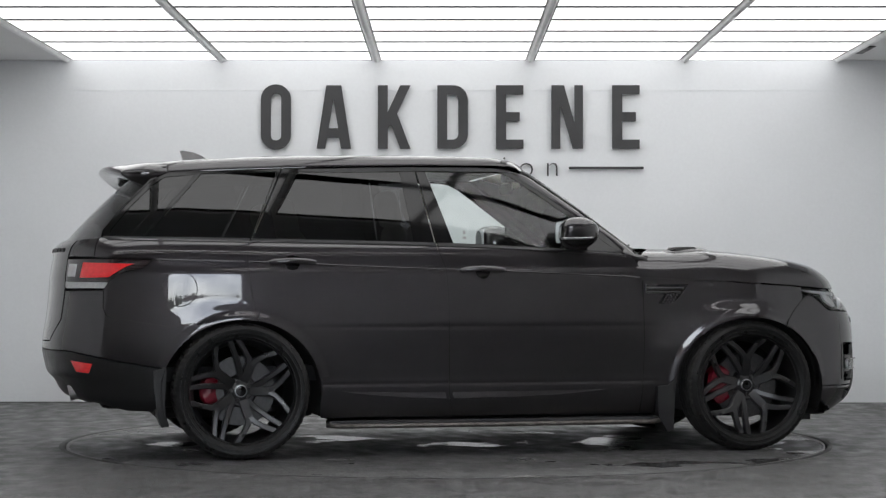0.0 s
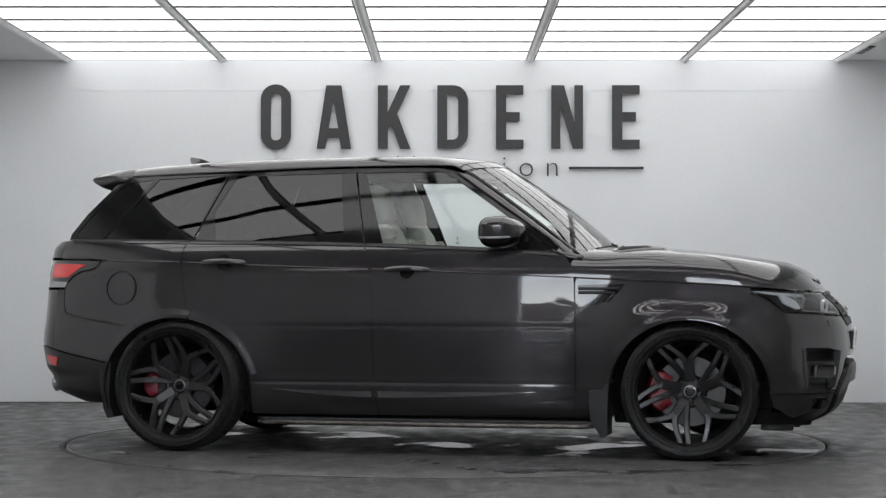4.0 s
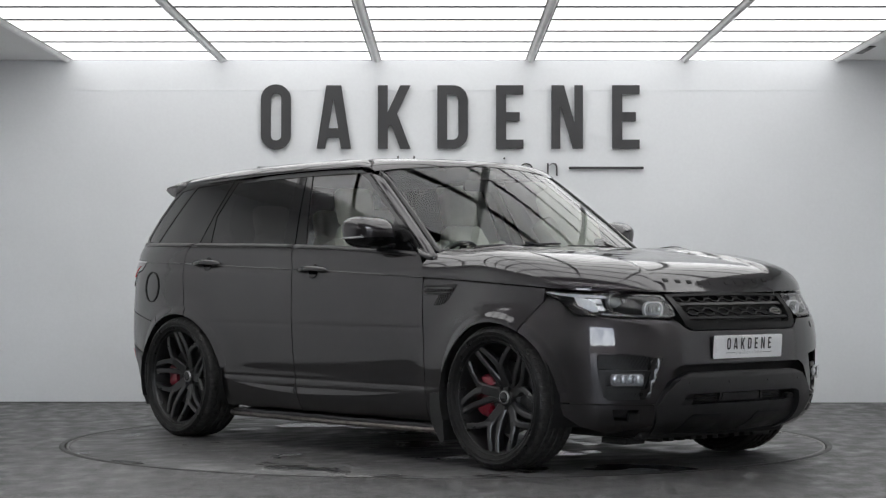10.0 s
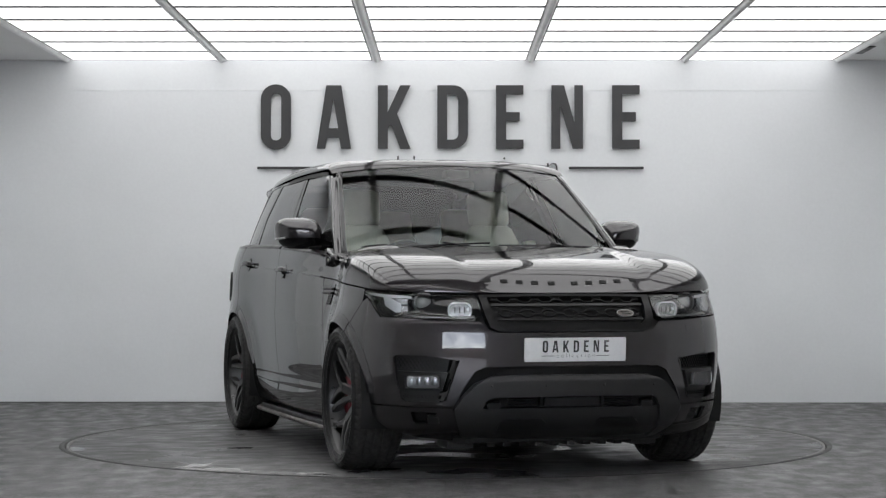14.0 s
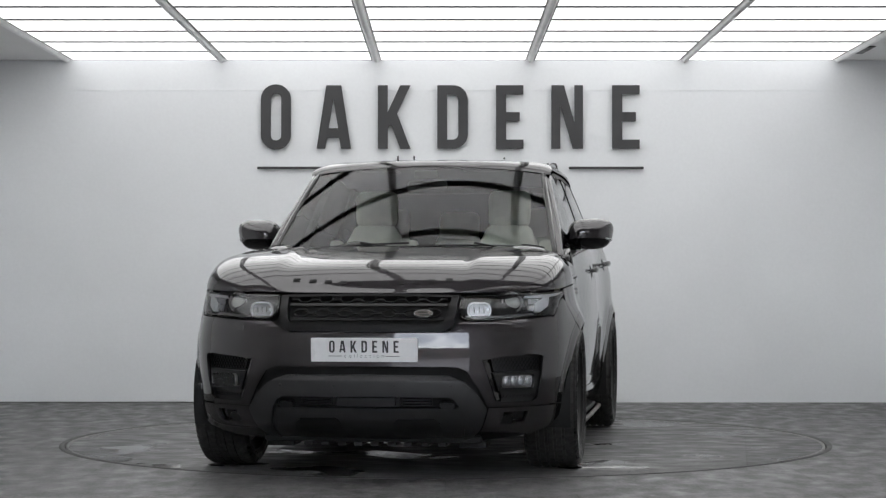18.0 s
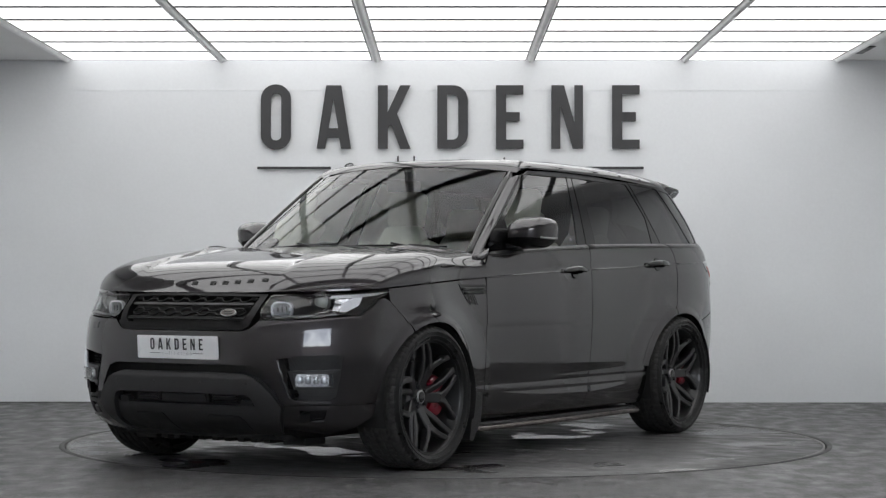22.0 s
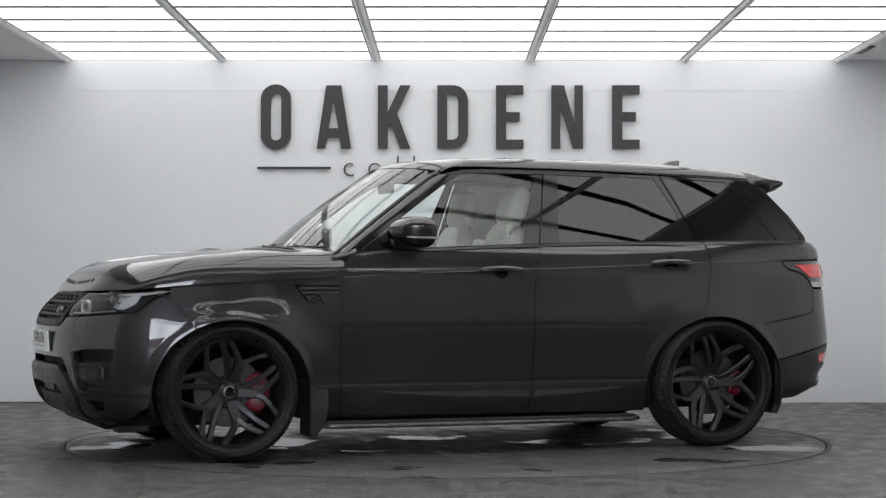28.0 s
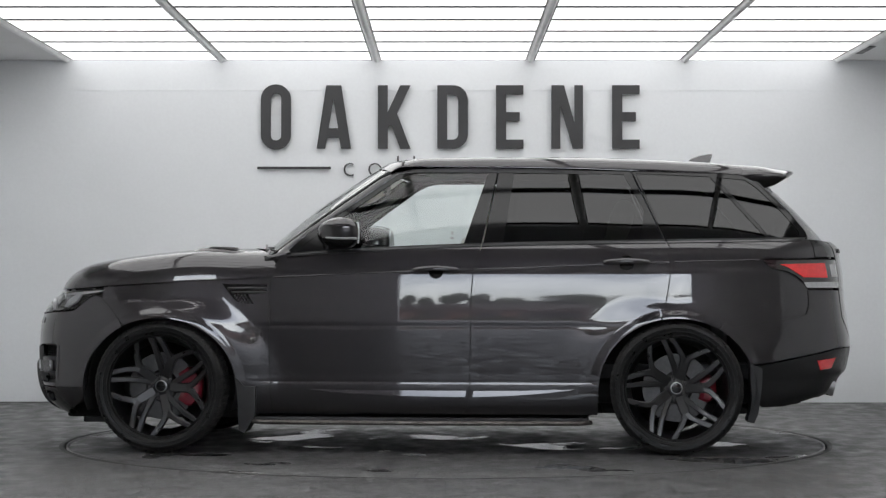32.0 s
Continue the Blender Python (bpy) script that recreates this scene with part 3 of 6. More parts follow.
tail_in = curve([0.1, 0.2, 0.26, 0.33, 0.42, 0.45, 0.5, 0.6, 0.77, 0.9, 1.0, 1.08, 1.16, 1.21, 1.3],
                [0.6, 0.5, 0.36, 0.12, 0.06, 0.03, 0.015, 0.0, 0.022, 0.036, 0.042, 0.056, 0.07, 0.125, 0.24])


def softened(f, lo=0.0, hi=1.4, blur=5):
    """The same curve, softened over a few millimetres and kept as a table."""
    z = np.arange(lo - 0.05, hi + 0.05, 0.001)
    v = f(z)
    k = np.exp(-0.5 * (np.arange(-20, 21) / blur) ** 2)
    v = np.convolve(np.pad(v, 20, mode="edge"), k / k.sum(), "valid")
    v = [float(q) for q in v]

    def g(x):
        t = (x - lo + 0.05) * 1000
        i = min(max(int(t), 0), len(v) - 2)
        return v[i] + (v[i + 1] - v[i]) * (t - i)
    return lru_cache(None)(g)


side_in, nose_in, tail_in = softened(side_in), softened(nose_in), softened(tail_in)


def smooth(a, b, x):
    t = min(max((x - a) / (b - a), 0.0), 1.0)
    return t * t * (3 - 2 * t)


def smoother(a, b, x):
    t = min(max((x - a) / (b - a), 0.0), 1.0)
    return t * t * t * (t * (6 * t - 15) + 10)


def flare(x, z):
    """Raised lip round each wheel opening, falling away into the flank."""
    out = 0.0
    for ax in (AXLE_F, AXLE_R):
        e = math.hypot((x - ax) / 0.432, (z - HUB_Z) / 0.39)
        end = 1.3 + 0.46 * (abs(x - ax) / max(math.hypot(x - ax, z - HUB_Z), 1e-3)) ** 1.2 * (1 if (x - ax) * ax < 0 else 0.75)
        if z > 0.2 and e < end:
            out += (0.02 * smoother(AXLE_F + 0.5, AXLE_F, x) if ax > 0 else 0.011) * (1 - smoother(1.0, end, e)) * smooth(0.2, 0.42, z)
    return out


@lru_cache(None)
def plan_at(s):
    a = abs(s)
    x, y = np.interp(a, LEN, PLAN[:, 0]), np.interp(a, LEN, PLAN[:, 1])
    tx, ty = np.interp(a, LEN, TAN[:, 0]), np.interp(a, LEN, TAN[:, 1])
    k = math.hypot(tx, ty)
    nx, ny = ty / k, -tx / k
    sg = 1 if s >= 0 else -1
    return x, y * sg, nx, ny * sg


def S(s, z, lift=0.0):
    """Point of the body side at arc length s along the plan (left is positive) and height z."""
    x, y, nx, ny = plan_at(s)
    wf, wr = max(nx, 0) ** 2, max(-nx, 0) ** 2
    d = wf * nose_in(z) + wr * tail_in(z) + (1 - wf - wr) * side_in(z)
    side = 1 - wf - wr
    d -= flare(x, z) * side
    d += 0.036 * smoother(0.5, 1.0, z) * smoother(1.3, 2.05, x) * side
    d += 0.03 * smoother(0.7, 1.1, z) * smoother(0.72, 1.3, x) * smoother(2.05, 1.6, x) * side
    if 0.28 < z < 0.45:
        d += (0.0025 * math.exp(-((z - 0.403) / 0.008) ** 2) - 0.001 * math.exp(-((z - 0.37) / 0.02) ** 2)) * smooth(-1.2, -0.9, x) * smooth(1.05, 0.75, x) * side
    if 0.67 < z < 0.77:
        d += 0.0014 * math.exp(-((z - 0.718) / 0.011) ** 2) * smooth(-1.2, -0.95, x) * smooth(0.95, 0.8, x) * side
    d -= lift
    return Vector((x - nx * d, y - ny * d, z))


def s_x(x):
    """Arc length at a place along the car."""
    return float(np.interp(-x, -PLAN[:, 0], LEN))


def s_y(y):
    """Arc length on the nose at a place across the car."""
    k = int(np.argmax(PLAN[:, 0] < 1.8))
    return float(np.interp(y, PLAN[:k, 1], LEN[:k]))


def s_r(y):
    """Arc length on the tail at a place across the car."""
    k = int(np.argmax(PLAN[:, 0] < -2.0))
    return float(np.interp(-y, -PLAN[k:, 1], LEN[k:]))


belt_z = curve([-2.4, -2.0, -1.4, -0.5, 0.25, 0.75, 0.95], [1.212, 1.206, 1.197, 1.181, 1.153, 1.12, 1.1])
belt_y = curve([-2.4, -2.2, -2.0, -1.6, -1.0, 0.0, 0.5, 0.95], [0.66, 0.735, 0.79, 0.848, 0.88, 0.884, 0.872, 0.838])
rail_y = curve([-2.3, -2.0, -1.7, -1.3, -0.95, -0.5, 0.0, 0.4], [0.54, 0.62, 0.674, 0.707, 0.721, 0.724, 0.714, 0.685])


def G(x, z, lift=0.0, sg=1):
    """Point of the glasshouse side at place x and height z."""
    t = (z - belt_z(x)) / (1.61 - belt_z(x))
    y = belt_y(x) + (rail_y(x) - belt_y(x)) * t + 0.028 * t * (1 - t) + lift * 0.95
    return Vector((x, sg * y, z + lift * 0.3))


def dense(lp, step):
    out = []
    for i in range(len(lp)):
        a, b = np.array(lp[i - 1], float), np.array(lp[i], float)
        k = max(1, int(np.ceil(np.hypot(*(b - a)) / step)))
        out += [tuple(a + (b - a) * j / k) for j in range(k)]
    return out


def shrink(lp, gap):
    """Moves an outline inwards by gap."""
    P = np.array(lp, float)
    area = np.sum(P[:, 0] * np.roll(P[:, 1], -1) - np.roll(P[:, 0], -1) * P[:, 1])
    a, b = P - np.roll(P, 1, 0), np.roll(P, -1, 0) - P
    a, b = a / (np.linalg.norm(a, axis=1)[:, None] + 1e-9), b / (np.linalg.norm(b, axis=1)[:, None] + 1e-9)
    na, nb = np.stack([-a[:, 1], a[:, 0]], 1), np.stack([-b[:, 1], b[:, 0]], 1)
    n = na + nb
    n = n / np.maximum(np.sum(n * na, 1), 0.5)[:, None] * (1 if area > 0 else -1)
    return [tuple(p) for p in P + n * gap]


def skin(name, outline, surf, holes=(), step=0.022, thick=0.012, gap=0.0, core=(0.0, 0.0, 0.8)):
    """A panel: an outline (and holes) laid on a surface, with a turned-in edge. Normals follow the surface."""
    if gap:
        outline = shrink(outline, gap)
    loops = [dense(outline, step)] + [dense(h, step) for h in holes]
    pts, edges = [], []
    for lp in loops:
        b = len(pts)
        pts += lp
        edges += [(b + i, b + (i + 1) % len(lp)) for i in range(len(lp))]
    rim = list(edges)
    nb = len(pts)
    B = np.array(pts)
    lo, hi = B.min(0), B.max(0)
    sv = step * 0.5
    gu, gv = np.arange(math.ceil(lo[0] / step) * step, hi[0], step), np.arange(math.ceil(lo[1] / sv) * sv, hi[1], sv)
    Q = np.array([(round(u, 5), round(v, 5)) for u in gu for v in gv]).reshape(-1, 2)
    Q = Q[inside_many(Q, loops)] if len(Q) else Q
    for q in Q:
        if np.min((B[:, 0] - q[0]) ** 2 + (B[:, 1] - q[1]) ** 2) > (0.3 * step) ** 2:
            pts.append((float(q[0]), float(q[1])))
    vs, _, fs, ov, *_ = geometry.delaunay_2d_cdt([Vector(p) for p in pts], edges, [], 0, 1e-7)
    C = np.array([tuple((vs[f[0]] + vs[f[1]] + vs[f[2]]) / 3) for f in fs])
    tri = [f for f, ok in zip(fs, inside_many(C, loops)) if ok]
    P, N, h = [], [], 0.006
    for v in vs:
        p = surf(v[0], v[1])
        n = (surf(v[0] + h, v[1]) - surf(v[0] - h, v[1])).cross(surf(v[0], v[1] + h) - surf(v[0], v[1] - h)).normalized()
        if n.dot(p - Vector((min(max(p.x, -1.6), 1.5) * (1 if core[0] == 0 else 0) + core[0], core[1], core[2]))) < 0:
            n.negate()
        P.append(p), N.append(n)
    faces = []
    for f in tri:
        a, b, c = (P[i] for i in f)
        faces.append(tuple(f) if (b - a).cross(c - a).dot(N[f[0]]) > 0 else tuple(reversed(f)))
    nt, base = len(faces), len(P)
    verts = list(P)
    place = {}
    for i, src in enumerate(ov):
        for o in src:
            place.setdefault(o, i)
    if thick:
        for a, b in rim:
            a, b = place.get(a, a), place.get(b, b)
            k = len(verts)
            verts += [P[a], P[b], P[b] - N[b] * thick, P[a] - N[a] * thick]
            faces.append((k, k + 1, k + 2, k + 3))
    me = mesh_of(name, verts, faces, True)
    normals = []
    for pi, poly in enumerate(me.polygons):
        for vi in poly.vertices:
            normals.append(N[vi] if pi < nt else poly.normal)
    me.normals_split_custom_set([tuple(n) for n in normals])
    return me


def both(name, outline, mat, parent, surf="S", label="", holes=(), step=0.022, thick=0.012, gap=0.003, lift=0.0):
    """The same panel on the left and on the right of the car. Outlines are (arc length or x, height)."""
    made = []
    for sg in (1, -1):
        if surf == "S":
            f = lambda u, v, sg=sg: S(u * sg, v, lift)
        else:
            f = lambda u, v, sg=sg: G(u, v, lift, sg)
        made.append(part(name, skin(name, outline, f, holes, step, thick, gap), mat, parent[0 if sg > 0 else 1] if isinstance(parent, (list, tuple)) else parent, label))
    return made


def symmetric(lp):
    """Closes a half outline that starts and ends on the centre line into a whole one."""
    return list(lp) + [(-u, v) for u, v in reversed(lp) if u > 0.003]


def across(name, half, mat, parent, label="", holes=(), step=0.022, thick=0.012, lift=0.0):
    """One panel that spans the car from left to right."""
    return part(name, skin(name, symmetric(half), lambda a, b: S(a, b, lift), holes, step, thick), mat, parent, label)


def X(points):
    """Outline given as (x, z) on the flank, turned into (arc length, z)."""
    return [(s_x(x), z) for x, z in points]


def arch(ax, a0, a1, n=18, a=0.432, b=0.39):
    """Points along a wheel opening, from angle to angle (0 is forwards, 90 is up)."""
    return [(ax + a * math.cos(radians(q)), HUB_Z + b * math.sin(radians(q))) for q in np.linspace(a0, a1, n)]


DOOR_SHUT = [(-0.367, belt_z(-0.367)), (-0.36, 1.14), (-0.325, 1.043), (-0.312, 0.9), (-0.308, 0.7), (-0.305, 0.52), (-0.3, 0.33), (-0.277, 0.215)]
FRONT_SHUT = [(0.825, 0.215), (0.834, 0.366), (0.838, 0.65), (0.829, 0.964), (0.815, 1.06), (0.772, belt_z(0.772))]
REAR_SHUT = [(-1.405, belt_z(-1.405)), (-1.43, 1.15), (-1.435, 1.074), (-1.412, 0.917), (-1.384, 0.767)]
belt = [(x, belt_z(x)) for x in np.linspace(0.7, -0.3, 9)]
front_door = both("front_door", X(DOOR_SHUT + FRONT_SHUT + belt), PAINT, car)
rear_belt = [(x, belt_z(x)) for x in np.linspace(-0.45, -1.35, 9)]
rear_door = both("rear_door", X(list(reversed(DOOR_SHUT)) + rear_belt + REAR_SHUT + arch(AXLE_R, 78, 9, 14)[1:] + [(-1.03, 0.38), (-1.02, 0.215)]), PAINT, car, step=0.015)


def fair(f, lo, hi, blur):
    """The same curve, evened out along the car."""
    x = np.arange(lo, hi, 0.002)
    k = np.exp(-0.5 * (np.arange(-100, 101) * 0.002 / blur) ** 2)
    v = np.convolve(np.pad(f(x), 100, mode="reflect", reflect_type="odd"), k / k.sum(), "valid")
    return lambda q: float(np.interp(q, x, v))


def shut_z(s):
    """Height of the bonnet's lower edge."""
    x = plan_at(s)[0]
    return float(bonnet_line(x))


bonnet_line = curve([0.7, 1.2, 1.5, 1.68, 1.85, 2.05, 2.2, 2.36], [0.997, 0.972, 0.957, 0.946, 0.934, 0.922, 0.916, 0.912])
bonnet_line = fair(bonnet_line, 0.6, 2.36, 0.07)
wing_top = [(x, bonnet_line(x)) for x in np.linspace(1.80, 0.84, 14)]
front_wing = both("front_wing", X([(0.834, 0.366), (0.825, 0.215), (0.99, 0.215), (1.012, 0.36)] + arch(AXLE_F, 178, 62, 18) + [(1.72, 0.79), (1.80, 0.87)] + wing_top + [(0.829, 0.964), (0.838, 0.65)]), PAINT, car, step=0.015)
q_belt = [(x, belt_z(x)) for x in np.linspace(-1.45, -2.27, 8)]
TAIL_EDGE = [(-2.27, 1.1), (-1.94, 1.093), (-1.965, 1.06), (-2.0, 1.035), (-2.08, 1.022), (-2.135, 0.997), (-2.19, 0.95), (-2.205, 0.926)]
rear_quarter = both("rear_quarter", X(q_belt + TAIL_EDGE + [(-2.205, 0.83), (-2.19, 0.79), (-2.15, 0.772), (-1.715, 0.703)] + arch(AXLE_R, 122, 80, 10) + list(reversed(REAR_SHUT))), PAINT, car, step=0.015)

# rear end
tail_s = s_r(0.0)
rear_bumper_outline = [(s_x(-1.715), 0.703), (s_x(-2.15), 0.772), (s_x(-2.19), 0.79), (s_x(-2.205), 0.83), (s_x(-2.205), 0.922), (s_r(0.62), 0.92), (s_r(0.6), 0.76), (s_r(0.45), 0.64), (SMAX, 0.63), (SMAX, 0.59), (s_r(0.55), 0.59), (s_x(-2.38), 0.592),
                       (s_x(-1.885), 0.5)] + X(arch(AXLE_R, 161, 123, 8))
rear_bumper = both("rear_bumper", rear_bumper_outline, PAINT, car)
lower_tail = [(s_x(-1.885), 0.495), (s_x(-2.38), 0.587), (SMAX, 0.59), (SMAX, 0.30), (s_r(0.6), 0.30), (s_x(-2.3), 0.31), (s_x(-2.1), 0.265), (s_x(-1.95), 0.262), (s_x(-1.9), 0.3)]
both("lower_bumper", lower_tail, SATIN_BLACK, car, gap=0.002)
refl = [(s_x(-2.262), 0.522), (s_x(-2.374), 0.538), (s_x(-2.352), 0.478), (s_x(-2.285), 0.47)]
both("rear_reflector", refl, TAIL_RED, rear_bumper, lift=0.004, step=0.03, gap=0, thick=0.006, label="red rear reflector")
tailgate_out = [(s_r(0.635), 1.2), (SMAX, 1.205), (SMAX, 0.63), (s_r(0.44), 0.64), (s_r(0.59), 0.76), (s_r(0.61), 0.93), (s_r(0.60), 1.1)]
both("tailgate", tailgate_out, PAINT, car)
side_tail = [(s_x(-2.27), belt_z(-2.27)), (s_x(-2.27), 1.105), (s_r(0.615), 1.105), (s_r(0.645), 1.2)]
both("tail_corner", side_tail, PAINT, car)
lamp_out = [(s_x(-1.945), 1.09), (s_x(-1.968), 1.06), (s_x(-2.003), 1.037), (s_x(-2.083), 1.024), (s_x(-2.137), 0.999), (s_x(-2.192), 0.953), (s_x(-2.207), 0.928), (s_r(0.625), 0.928), (s_r(0.61), 1.095), (s_x(-2.27), 1.096)]
tail_lamp = both("tail_lamp", lamp_out, TAIL_DARK, car, label="smoked tail lamp with red and clear panes", gap=0.004, lift=0.002)
red_in = [(s_x(-2.045), 1.066), (s_x(-2.09), 1.05), (s_x(-2.15), 1.012), (s_x(-2.18), 0.992), (s_r(0.745), 0.99), (s_r(0.752), 1.074)]
both("red_pane", red_in, TAIL_RED, tail_lamp, lift=0.0055, gap=0, thick=0.003, step=0.03)
clear_in = [(s_x(-2.18), 0.965), (s_x(-2.2), 0.934), (s_r(0.63), 0.934), (s_r(0.625), 0.968)]
both("clear_pane", clear_in, TAIL_CLEAR, tail_lamp, lift=0.0055, gap=0, thick=0.003, step=0.03)
clear2 = [(s_r(0.715), 1.066), (s_r(0.712), 0.996), (s_r(0.645), 0.996), (s_r(0.64), 1.066)]
both("lamp_bowl", clear2, TAIL_CLEAR, tail_lamp, lift=0.005, gap=0, thick=0.003, step=0.02)

# front bumper, with the openings for grille, fog lamps and lower intake
FOG = [(s_y(0.573), 0.588), (s_y(0.70), 0.606), (s_y(0.85), 0.612), (s_y(0.858), 0.6), (s_y(0.855), 0.5), (s_y(0.84), 0.405), (s_y(0.815), 0.384), (s_y(0.68), 0.38), (s_y(0.64), 0.392)]
bumper_out = [(0.0, 0.722), (s_y(0.39), 0.722), (s_y(0.43), 0.738), (s_y(0.475), 0.775), (s_y(0.62), 0.778), (s_y(0.80), 0.789), (s_x(1.985), 0.797), (s_x(1.945), 0.825), (s_x(1.89), 0.868), (s_x(1.84), 0.889), (s_x(1.80), 0.87), (s_x(1.72), 0.79)] \
    + X(arch(AXLE_F, 61, 2, 12)) + [(s_x(1.90), 0.368), (s_y(0.60), 0.362), (s_y(0.555), 0.45), (s_y(0.50), 0.535), (s_y(0.45), 0.556), (0.0, 0.557)]
front_bumper = [across("front_bumper", bumper_out, PAINT, car, holes=[FOG, [(-u, v) for u, v in FOG]])] * 2
valance = [(s_x(1.9), 0.364), (s_y(0.603), 0.357), (s_y(0.585), 0.25), (s_y(0.56), 0.2), (s_y(0.6), 0.178), (s_y(0.8), 0.2), (s_x(2.0), 0.245), (s_x(1.915), 0.30)]
slot = [(s_y(0.80), 0.335), (s_y(0.68), 0.333), (s_y(0.71), 0.272), (s_y(0.79), 0.278)]
corner_valance = both("bumper_corner", valance, PAINT, car, holes=[slot], step=0.03)
both("tow_slot", [(u, v) for u, v in slot], GLOSS_BLACK, corner_valance, lift=-0.022, gap=-0.008, thick=0.0, step=0.03)
lower_panel = [(0, 0.516), (s_y(0.41), 0.512), (s_y(0.5), 0.475), (s_y(0.555), 0.42), (s_y(0.598), 0.355), (s_y(0.58), 0.25), (s_y(0.555), 0.2), (s_y(0.50), 0.172), (0, 0.168)]
MOUTH = [(0.0, 0.418), (s_y(0.43), 0.416), (s_y(0.452), 0.395), (s_y(0.462), 0.357), (s_y(0.45), 0.351), (0.0, 0.35)]
lower = across("lower_grille_panel", lower_panel, GREY_PLASTIC, car, "dark grey plastic lower bumper panel", [symmetric(MOUTH)], 0.03, 0.03, -0.014)
across("lower_intake", [(0.0, 0.44), (s_y(0.47), 0.435), (s_y(0.48), 0.33), (0.0, 0.33)], UNDER, lower, "black lower air intake", (), 0.05, 0, -0.07)
across("upper_intake", [(0.0, 0.58), (s_y(0.5), 0.58), (s_y(0.54), 0.5), (0.0, 0.48)], UNDER, front_bumper[0], "black upper air slot", (), 0.05, 0, -0.06)
fog_back = both("fog_recess", FOG, PLASTIC, front_bumper, lift=-0.04, gap=-0.015, thick=0, step=0.03, label="black recess with mesh round the fog lamp")

# dark inner shell behind all gaps
shell = [(0.0, 0.9), (s_x(1.8), 0.9), (s_x(0.8), 1.05), (s_x(-0.4), 1.15), (s_x(-2.2), 1.18), (SMAX, 1.15), (SMAX, 0.3), (s_x(-2.2), 0.32), (s_x(-1.93), 0.3)] + X(arch(AXLE_R, 175, 5, 20, 0.45, 0.405)) + [(s_x(-1.0), 0.24), (s_x(0.98), 0.24)] \
    + X(arch(AXLE_F, 175, 5, 20, 0.45, 0.405)) + [(s_x(1.95), 0.28), (s_y(0.7), 0.2), (0.0, 0.2)]
both("inner_shell", shell, UNDER, car, lift=-0.06, step=0.08, thick=0, gap=0)

# raised lips round the wheel openings, one piece to a panel
def lip(ax, a0, a1, parent):
    """A rolled lip that turns outwards towards the edge of the opening."""
    n = max(4, int(abs(a1 - a0) / 4))
    outline = X(arch(ax, a0, a1, n, 0.4325, 0.3905) + arch(ax, a1, a0, n, 0.492, 0.446))
    for i, sg in enumerate((1, -1)):
        def f(u, v, sg=sg):
            x = plan_at(u)[0]
            e = math.hypot((x - ax) / 0.432, (v - HUB_Z) / 0.39)
            return S(u * sg, v, 0.001 + 0.009 * smooth(1.145, 1.0, e))
        part("arch_lip", skin("arch_lip", outline, f, (), 0.016, 0.006, 0.0), PAINT, parent[i])


lip(AXLE_F, 176, 62.5, front_wing)
lip(AXLE_F, 61.5, 6, front_bumper)
lip(AXLE_R, 160, 122.8, rear_bumper)
lip(AXLE_R, 121.8, 79.5, rear_quarter)
lip(AXLE_R, 78.5, 10, rear_door)

# ---- bonnet ----
edge = [(plan_at(s)[0], s) for s in np.linspace(0.0, s_x(0.7), 520)]
EDGE = np.array([tuple(S(s, shut_z(s))) for _, s in edge])
edge_w = lambda x: float(np.interp(-x, -EDGE[:, 0], EDGE[:, 1]))
TIP = float(EDGE[0, 0])
bonnet_top = curve([0.7, 1.05, 1.27, 1.47, 1.7, 1.9, 1.98, 2.035, 2.075, 2.105, 2.14, TIP], [1.178, 1.167, 1.154, 1.136, 1.11, 1.08, 1.062, 1.044, 1.019, 0.988, 0.943, 0.9])
bonnet_near, bonnet_far = fair(bonnet_top, 0.6, TIP, 0.012), fair(bonnet_top, 0.6, TIP, 0.09)
bonnet_top = lambda x: bonnet_far(x) + (bonnet_near(x) - bonnet_far(x)) * smoother(1.72, 1.98, x)


def bonnet_point(u, x):
    """u from -1 to 1 across."""
    w, z0, z1 = max(edge_w(x), 1e-4), float(bonnet_line(x)), float(bonnet_top(x))
    y = u * w
    k = smoother(1.55, 2.14, x)
    r = smoother(1.4, 0.85, x)
    c = (0.2 + 0.15 * k + 0.08 * r) * (1 - abs(u) ** 2.6) + (0.8 - 0.15 * k - 0.08 * r) * (1 - abs(u) ** (20.0 - 14.0 * k - 4.0 * r)) ** 0.5
    z = z0 + (z1 - z0) * c
    inner = 0.505 - 0.03 * smooth(1.2, 2.0, x) + 0.05 * smooth(1.4, 0.9, x)
    z += 0.016 * smooth(inner - 0.024, inner + 0.024, abs(y)) * c * smooth(2.16, 1.9, x) * (1 - 0.6 * r)
    return Vector((x, y, z))


def grid_mesh(name, fn, us, vs, flip=False):
    """Smooth sheet over two parameters."""
    verts = [fn(u, v) for v in vs for u in us]
    k = len(us)
    faces = [(j * k + i, j * k + i + 1, (j + 1) * k + i + 1, (j + 1) * k + i) for j in range(len(vs) - 1) for i in range(k - 1)]
    if flip:
        faces = [tuple(reversed(f)) for f in faces]
    return mesh_of(name, verts, faces, True)


us = np.sin(np.sin(np.linspace(-math.pi / 2, math.pi / 2, 121)) * math.pi / 2)
vs_ = 1 - np.cos(np.linspace(0, math.pi / 2, 90))


def bonnet_sheet(u, v):
    rear = 0.792 + 0.235 * (1 - abs(u) ** 3.0)
    return bonnet_point(u, TIP + (rear - TIP) * v)


bonnet = part("bonnet", grid_mesh("bonnet", bonnet_sheet, us * 0.99995, vs_, True), PAINT, car)

